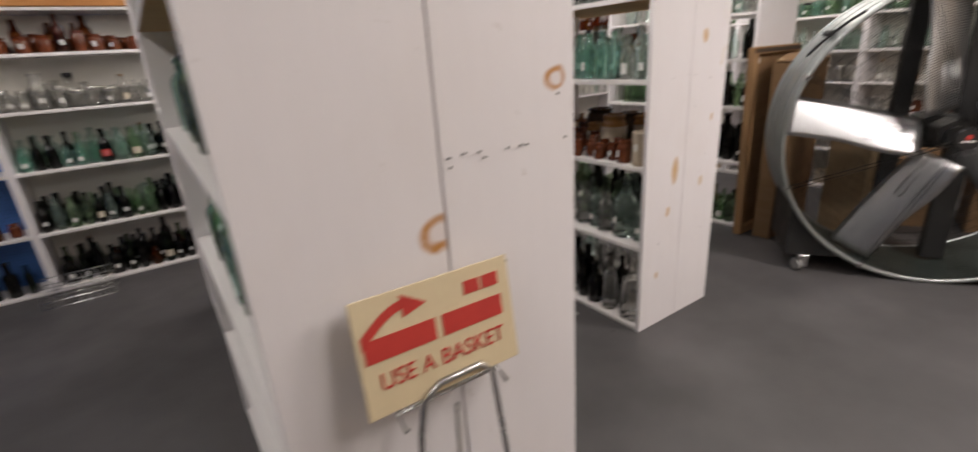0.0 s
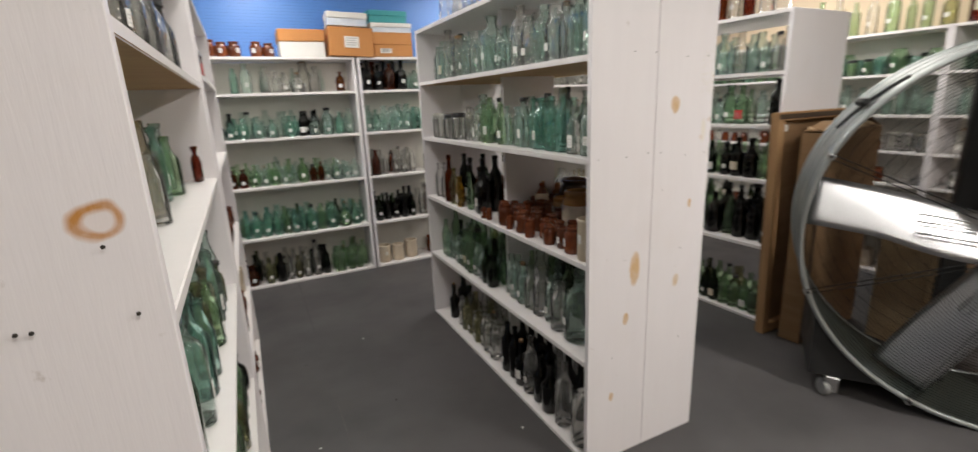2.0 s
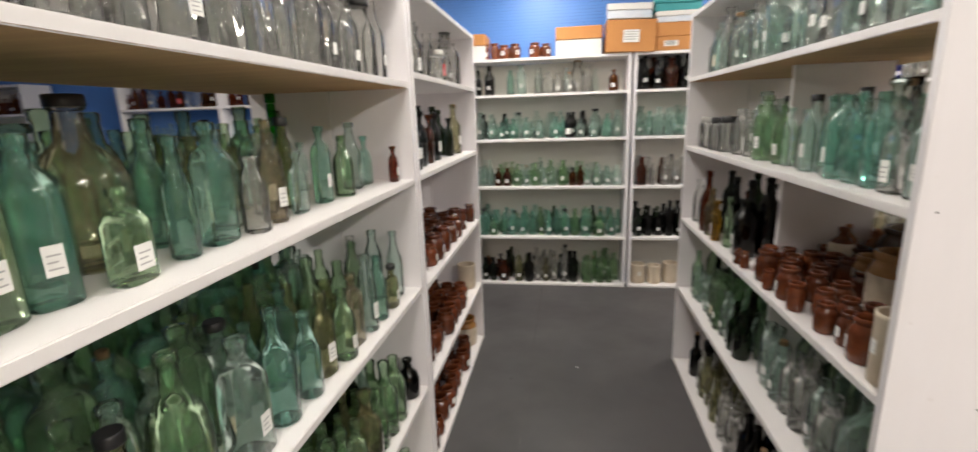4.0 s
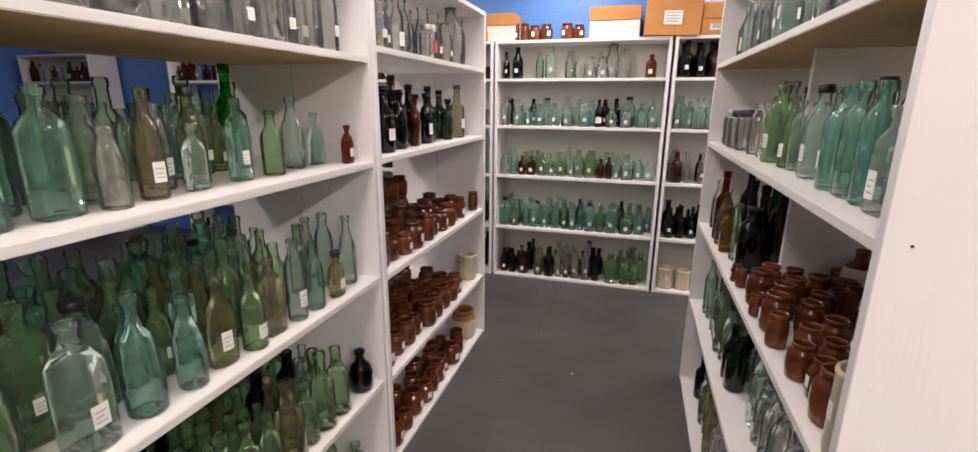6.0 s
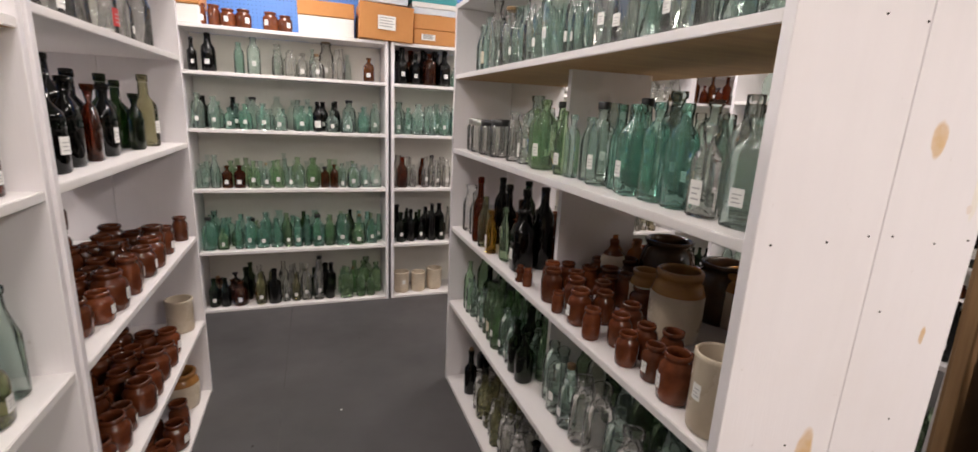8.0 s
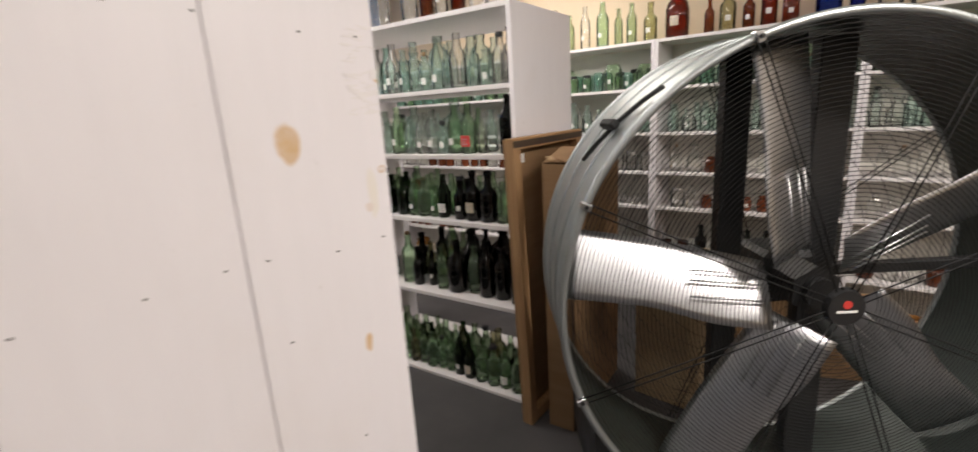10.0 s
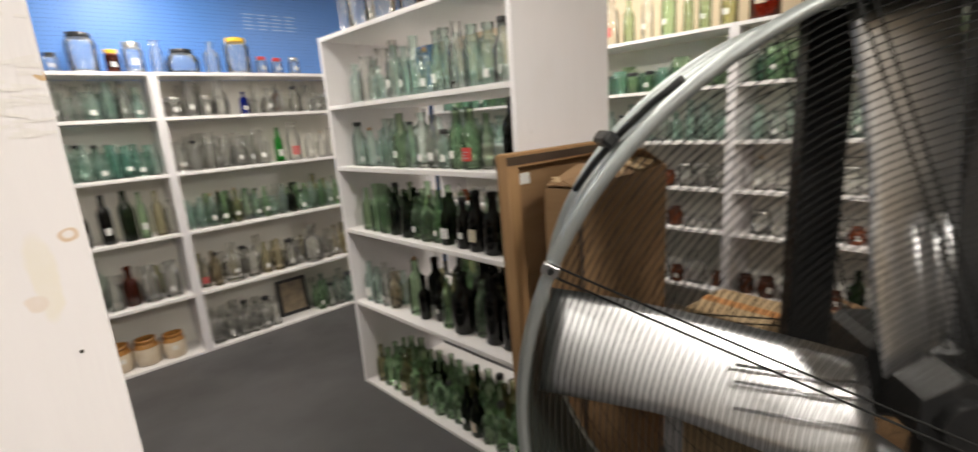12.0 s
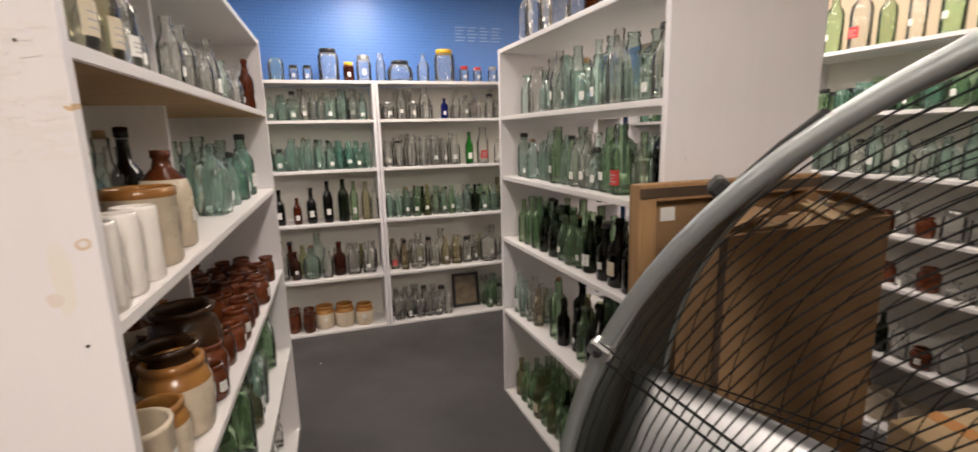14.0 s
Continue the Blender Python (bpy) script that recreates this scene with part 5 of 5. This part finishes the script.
# guards: concentric wires and spokes
for y, r0, step, count, name in ((-.012, .10, .0125, 16, "front_guard"), (DEPTH + .008, .14, .055, 10, "rear_guard")):
    r = r0
    while r < R - .01:
        bm = bmesh.new()
        add_tube(bm, circle(r, y - .018 * (1 - (r / R) ** 2), 72), .0012, 4, True)
        part(name + "_ring", bm, M_WIRE, fan)
        r += step
    for k in range(count):
        a = 2 * math.pi * ((k // 2) + .46) / (count // 2)
        d = .010 * (1 if k % 2 else -1)
        bm = bmesh.new()
        add_tube(bm, [(q * math.cos(a) - d * math.sin(a), y - .004 - .018 * (1 - (q / R) ** 2), LIFT + q * math.sin(a) + d * math.cos(a)) for q in (.05, .3, .55, R + .006)], .0024, 6)
        part(name + "_spoke", bm, M_WIRE, fan)
# clips on the rim
for k in range(8):
    a = 2 * math.pi * (k + .46) / 8
    m = pose(R * math.cos(a), -.012, LIFT + R * math.sin(a), 0, -math.degrees(a))
    part("guard_clip", box(-.016, .018, -.012, .016, -.011, .011, .003, m), M_STEEL, fan, "bright guard clip")
    bm = bmesh.new()
    bmesh.ops.create_cone(bm, cap_ends=True, segments=8, radius1=.007, radius2=.006, depth=.008, matrix=m @ pose(0, -.015, 0, 90))
    part("bolt", bm, M_WIRE, fan)
# blades: twisted sheets with pressed ribs
N = 5
for k in range(N):
    a0 = radians(28.5 + 72 * k)
    bm = bmesh.new()
    grid = []
    for i in range(17):
        s = i / 16
        r = .13 + s * (R - .03 - .13)
        k_s = min(max((s - .2) / .45, 0), 1)
        tw = radians(36 - 14 * s)
        low = (.103 + .035 * (1 - k_s * k_s * (3 - 2 * k_s))) / math.cos(tw)
        high = (-.120 + .062 * (1 - s) ** 1.5) / math.cos(tw)
        row = []
        for j in range(9):
            c = high + (low - high) * j / 8
            camber = .012 * (1 - (2 * j / 8 - 1) ** 2)
            u = c * math.cos(tw)
            y = .17 - c * math.sin(tw) - camber
            row.append(bm.verts.new((r * math.cos(a0) - u * math.sin(a0), y, LIFT + r * math.sin(a0) + u * math.cos(a0))))
        grid.append(row)
    for i in range(16):
        for j in range(8):
            f = bm.faces.new((grid[i][j], grid[i][j + 1], grid[i + 1][j + 1], grid[i + 1][j]))
            f.smooth = True
    bl = part("blade", bm, M_BLADE, fan, "bare aluminium fan blade")
    sol = bl.modifiers.new("thickness", "SOLIDIFY")
    sol.thickness, sol.offset = .003, 0
    for q in (-.03, .005, .06):
        bm = bmesh.new()
        pts = []
        for s in (.02, .2, .42):
            r = .13 + s * (R - .19)
            tw = radians(36 - 14 * s)
            u = q * math.cos(tw)
            pts.append((r * math.cos(a0) - u * math.sin(a0), .17 - q * math.sin(tw) - .039, LIFT + r * math.sin(a0) + u * math.cos(a0)))
        add_tube(bm, pts, .004, 6)
        part("pressed_rib", bm, M_BLADE, bl)
# hub, badge, motor and struts
bm = bmesh.new()
for y0, y1, r in ((.10, .24, .085), (.07, .10, .05)):
    bmesh.ops.create_cone(bm, cap_ends=True, segments=6 if r > .06 else 20, radius1=r, radius2=r, depth=y1 - y0, matrix=pose(0, (y0 + y1) / 2, LIFT, 90))
part("hub", bm, M_BLACK, fan, "black six-sided blade hub")
bm = bmesh.new()
bmesh.ops.create_cone(bm, cap_ends=True, segments=32, radius1=.062, radius2=.055, depth=.02, matrix=pose(0, -.034, LIFT, 90))
badge = part("badge", bm, M_BLACK, fan, "round black badge")
bm = bmesh.new()
bmesh.ops.create_cone(bm, cap_ends=True, segments=16, radius1=.013, radius2=.013, depth=.002, matrix=pose(0, -.0455, LIFT + .012, 90))
part("badge_emblem", bm, M_RED, badge, "small red emblem")
part("badge_bar", box(-.03, .03, -.0465, -.0445, LIFT - .014, LIFT - .007), M_PAPER, badge, "white bar of lettering")
for x, w in ((-.195, .045), (.13, .06)):
    half = math.sqrt((R - .02) ** 2 - x * x)
    part("strut", box(x - w, x + w, STRUT - .10, STRUT - .04, LIFT - half, LIFT + half, .004), M_BLACK, fan, "black upright channel")
part("crossbar", box(.18, R - .03, STRUT - .09, STRUT - .05, LIFT - .03, LIFT + .01, .004), M_BLACK, fan)
part("motor", box(-.09, .09, STRUT - .16, STRUT + .06, LIFT - .10, LIFT + .09, .02), M_BLACK, fan, "black motor housing")
# cable tied to the drum
bm = bmesh.new()
ca = [radians(a) for a in (128, 132, 137, 143, 148)]
add_tube(bm, [((R + .016) * math.cos(a), .06 + .05 * i, LIFT + (R + .016) * math.sin(a)) for i, a in enumerate(ca)], .008, 8)
part("cable", bm, M_BLACK, fan, "black power cable")
a = radians(139)
m = pose((R + .03) * math.cos(a), .17, LIFT + (R + .03) * math.sin(a), 0, -49, 15)
part("plug", box(-.015, .015, -.04, .04, -.014, .016, .006, m), M_BLACK, fan, "black plug tied to the drum")
# carriage and castors
for x in (-.62, .62):
    bm = bmesh.new()
    s = 1 if x > 0 else -1
    pts = [(s * .40, .115), (s * .74, .115), (s * .74, LIFT - math.sqrt(R * R - .74 * .74) - .01), (s * .58, LIFT - math.sqrt(R * R - .58 * .58) - .012), (s * .40, .116)]
    lo = [bm.verts.new((px, .03, pz)) for px, pz in pts[:4]]
    hi = [bm.verts.new((px, DEPTH - .03, pz)) for px, pz in pts[:4]]
    bm.faces.new(lo)
    bm.faces.new(hi[::-1])
    for k in range(4):
        bm.faces.new((lo[k], hi[k], hi[(k + 1) % 4], lo[(k + 1) % 4]))
    bmesh.ops.recalc_face_normals(bm, faces=bm.faces[:])
    part("cradle", bm, M_BLACK, fan, "black steel cradle under the drum")
    for y in (.05, DEPTH - .05):
        cx = x * 1.04
        wheel = bmesh.new()
        bmesh.ops.create_cone(wheel, cap_ends=True, segments=20, radius1=.042, radius2=.042, depth=.03, matrix=pose(cx + s * .02, y, .0425, 0, 90, 25))
        bmesh.ops.bevel(wheel, geom=[e for e in wheel.edges if len(e.link_faces) == 2 and e.calc_face_angle(0) > 1], offset=.006, segments=2, affect="EDGES")
        w = part("castor_wheel", wheel, M_RUBBER, fan, "worn grey castor wheel")
        part("castor_fork", box(cx - .022, cx + .04, y - .03, y + .03, .088, .114, .004), M_STEEL, fan, "bright steel castor plate")
        for dy in (-.022, .022):
            part("fork_arm", box(cx - .005, cx + .035, y + dy - .002, y + dy + .002, .03, .088), M_STEEL, fan)

# ---- crate frame, cartons and shelf clutter by the fan ----
crate = empty("wooden_crate_panel", pose(3.605, 1.825, 0, -1.6), "cardboard panel in a pine frame leaning on the shelf end", "crate panel")
W_, H_ = 0.66, 1.375
for x0, x1 in ((0, .055), (W_ - .055, W_)):
    part("upright", box(x0, x1, -.045, .0, .001, H_, .003), M_PINE, crate, "pine upright")
for z0, z1 in ((.001, .06), (H_ - .05, H_)):
    part("rail", box(.056, W_ - .056, -.045, -.002, z0, z1, .003), M_PINE, crate, "pine rail")
part("panel", box(.004, W_ - .004, .001, .012, .004, H_ - .004), M_CARD, crate, "brown cardboard sheet")
part("strap", box(-.002, W_ + .002, -.0475, -.0455, H_ - .04, H_ - .012), M_TAPE, crate, "dark strapping tape")
part("strap", box(.062, .074, -.008, -.004, .06, H_ - .05), M_TAPE, crate, "dark strapping tape")

tall_box = carton(pose(3.988, 1.612, 0.001, 0, 0, 3.3), .633, .125, 1.262, "tall brown carton with open torn flaps behind the fan", M_CARD, flaps=True)
tall = [o for o in scene.objects if o.name.startswith("cardboard_box")][-1]
# thin dark strip along the carton's front left edge
part("strap", box(-.318, -.294, -.0022, -.0006, 0, 1.262), M_TAPE, tall, "dark strip down the corner")
torn = random.Random(21)
for k in range(7):
    x, w = -.27 + .085 * k, torn.uniform(.05, .11)
    d = torn.uniform(.05, .12)
    m = pose(x, torn.uniform(-.01, .05), 1.268 + .006 * (k % 3), torn.uniform(-6, 24), torn.uniform(-14, 14), torn.uniform(-30, 30))
    bm = bmesh.new()
    edge = [(0, 0), (w, torn.uniform(-.01, .01)), (w * .9, d * .6), (w * .55, d), (w * .3, d * .75), (-.01, d * .9)]
    lo = [bm.verts.new(m @ Vector((a, b, 0))) for a, b in edge]
    hi = [bm.verts.new(m @ Vector((a, b, .004 + .1 * b * b))) for a, b in edge]
    bm.faces.new(lo[::-1])
    bm.faces.new(hi)
    for i in range(6):
        bm.faces.new((lo[i], lo[(i + 1) % 6], hi[(i + 1) % 6], hi[i]))
    part("torn_flap", bm, M_PALECARD, tall_box, "torn pale cardboard flap")
tagged(part("paper_label", box(.10, .15, -.001, .0005, 1.26, 1.30), M_PAPER, crate), "small white paper label")
carton(pose(4.235, 1.185, 0.001, 0, 0, -7), .26, .27, .765, "tall pale brown carton with a plain lid behind the fan", M_PALECARD)
carton(pose(4.62, 1.05, 0.001, 0, 0, -56), .55, .40, .52, "open brown carton on the floor behind the fan", M_CARD, flaps=True)
carton(pose(4.80, 0.55, 0.001, 0, 0, -70), .40, .35, .36, "brown carton on the floor by the shelving", M_CARD)
for y, h in ((0.28, .20), (-0.02, .22), (-0.33, .19)):
    cr = empty("wooden_box", pose(EX - .16, y, 0.001, 0, 0, -90), "shallow pine box of cream stoneware on the floor", "box", "pine boxes")
    for x0, x1, y0, y1 in ((-.14, .14, 0, .012), (-.14, .14, .138, .15), (-.14, -.128, .013, .137), (.128, .14, .013, .137)):
        part("side", box(x0, x1, y0, y1, 0, .07, .001), M_PINE, cr)
    part("base", box(-.127, .127, .013, .137, .001, .010), M_PINE, cr)
    for dy in (-.065, .065):
        put_pot("crock", EX - .085, y + dy, .0115, -90, 1.0, True, " in a pine box")

# wire basket on the floor by the wall shelving
bk = empty("wire_basket", pose(-0.62, DY - .20, 0.001), "grey wire basket on the floor before the shelving", "basket")
for z in (.004, .05, .10, .15):
    bm = bmesh.new()
    add_tube(bm, [(-.2, -.12, z), (.2, -.12, z), (.2, .12, z), (-.2, .12, z)], .003, 6, True)
    part("rail", bm, M_STEEL, bk)
for x in [-.2 + .05 * i for i in range(9)]:
    bm = bmesh.new()
    add_tube(bm, [(x, -.12, .15), (x, -.12, .004), (x, .12, .004), (x, .12, .15)], .002, 5)
    part("wire", bm, M_STEEL, bk)

# ---- sign on the first end boards ----
sign = empty("sign", pose(0.392, AY0 - .05, 1.012, -9, 1.0) @ Matrix.Diagonal((.93, 1, .93, 1)), "yellowed card sign with red painted lettering on a wire easel", "sign")
part("card", box(-.157, .157, 0, .004, -.105, .105, .001), M_SIGN, sign)


def words(text, size, x, z, parent, mat, name="lettering", squash=1.0):
    cu = bpy.data.curves.new(name, "FONT")
    cu.body, cu.size, cu.extrude, cu.align_x = text, size, .0006, "CENTER"
    tmp = bpy.data.objects.new("tmp", cu)
    scene.collection.objects.link(tmp)
    bpy.context.view_layer.update()
    me = bpy.data.meshes.new_from_object(tmp.evaluated_get(bpy.context.evaluated_depsgraph_get()))
    bpy.data.objects.remove(tmp)
    me.materials.clear()
    me.materials.append(mat)
    me.transform(pose(x, -.0012, z, 90) @ Matrix.Diagonal((squash, 1, 1, 1)))
    return part(name, me, None, parent)


words("USE A BASKET", .044, 0, -.058, sign, M_RED, squash=.92)
for x0, x1 in ((-.145, -.012), (.002, .132)):
    part("lettering_bar", box(x0, x1, -.0016, -.0004, -.006, .034), M_RED, sign, "red bar of lettering")
for x0, x1 in ((.055, .088), (.094, .13)):
    part("lettering_bar", box(x0, x1, -.0016, -.0004, .055, .080), M_RED, sign, "red bar of lettering")
bm = bmesh.new()
arc = [(-.148 + .0105 * i, .030 + .048 * math.sin(i * .19), .0115 - .00045 * i) for i in range(9)]
for (x, z, h), (x2, z2, h2) in zip(arc, arc[1:]):
    bm.faces.new([bm.verts.new(p) for p in ((x, -.0015, z - h), (x2, -.0015, z2 - h2), (x2, -.0015, z2 + h2), (x, -.0015, z + h))])
bm.faces.new([bm.verts.new(p) for p in ((-.068, -.0015, .054), (-.022, -.0015, .068), (-.070, -.0015, .096))])
part("painted_arrow", bm, M_RED, sign, "curved red arrow")
easel = empty("wire_easel", pose(0.395, AY0 - .06, 0) @ Matrix.Diagonal((1, 1, 1.033, 1)), "bright bent wire stand holding the sign", "stand")
bm = bmesh.new()
add_tube(bm, [(-.16, -.03, .004), (-.075, -.012, .825), (-.06, -.012, .888), (-.03, -.012, .908), (.05, -.012, .908), (.075, -.012, .885), (.16, -.03, .004)], .0055, 8)
part("front_bow", bm, M_STEEL, easel)
bm = bmesh.new()
add_tube(bm, [(0, -.008, .85), (0, .05, .004)], .004, 8)
part("rear_leg", bm, M_STEEL, easel)
bm = bmesh.new()
add_tube(bm, [(-.10, -.02, .855), (-.10, .012, .868), (.10, .012, .868), (.10, -.02, .855)], .004, 8)
part("ledge", bm, M_STEEL, easel)

# ---- nail holes ----
for x, z in ((.486, 1.288), (.488, 1.272), (.517, 1.291), (.547, 1.289), (.557, 1.278), (.607, 1.286), (.638, 1.287), (.651, 1.286), (.745, 1.286), (.728, 1.368), (.589, 1.075)):
    bm = bmesh.new()
    bmesh.ops.create_cone(bm, cap_ends=True, segments=8, radius1=.0026, radius2=.0021, depth=.002, matrix=pose(x - .024, AY0 - .0008, z, 90))
    tagged(part("nail_head", bm, M_NAIL), "dark nail head in the white end board", "nail", "nails in the end boards")
for x, z in ((2.094, 1.286), (2.198, 1.292), (2.264, 1.289), (1.965, 1.287), (2.281, 1.14), (2.12, 1.652), (2.22, 1.651), (2.488, 1.639), (2.50, 1.27), (2.376, 1.638), (2.393, 1.269), (2.10, .885), (2.40, .885), (2.05, .476), (2.42, .476)):
    bm = bmesh.new()
    bmesh.ops.create_cone(bm, cap_ends=True, segments=8, radius1=.0022, radius2=.0018, depth=.002, matrix=pose(x, BY0 - .0008, z, 90))
    tagged(part("nail_head", bm, M_NAIL), "dark nail head in the white end board", "nail", "nails in the end boards")

# ---- floor marks ----
seam = part("floor_joint", box(1.078, 1.084, 0.9, 4.44, 0.0003, 0.0012), surface("worn_joint_filler", (0.095, 0.09, 0.088), (0.07, 0.066, 0.065), 12, 0.7))
tagged(seam, "faint worn joint line along the aisle floor", "joint", kind="structure")
speck_rng = random.Random(11)
for k in range(26):
    x, y = (speck_rng.uniform(0.95, 1.85), speck_rng.uniform(1.5, 4.3)) if k < 12 else (speck_rng.uniform(2.0, 5.0), speck_rng.uniform(-0.8, 1.2) if k < 20 else speck_rng.uniform(3.4, 4.3))
    bm = bmesh.new()
    n = speck_rng.randint(5, 8)
    r = speck_rng.uniform(0.003, 0.009)
    vs = [bm.verts.new((r * speck_rng.uniform(.6, 1.2) * math.cos(2 * math.pi * i / n), r * speck_rng.uniform(.6, 1.2) * math.sin(2 * math.pi * i / n), 0.0)) for i in range(n)]
    top = bmesh.ops.extrude_face_region(bm, geom=[bm.faces.new(vs)])
    bmesh.ops.translate(bm, verts=[v for v in top["geom"] if isinstance(v, bmesh.types.BMVert)], vec=(0, 0, 0.0015))
    bmesh.ops.recalc_face_normals(bm, faces=bm.faces[:])
    o = part("paint_fleck", bm, M_PAPER if k % 3 == 0 else M_NAIL)
    o.matrix_basis = pose(x, y, 0.0004)
    tagged(o, "small fleck of dirt or paint on the floor", "fleck", "flecks on the floor")
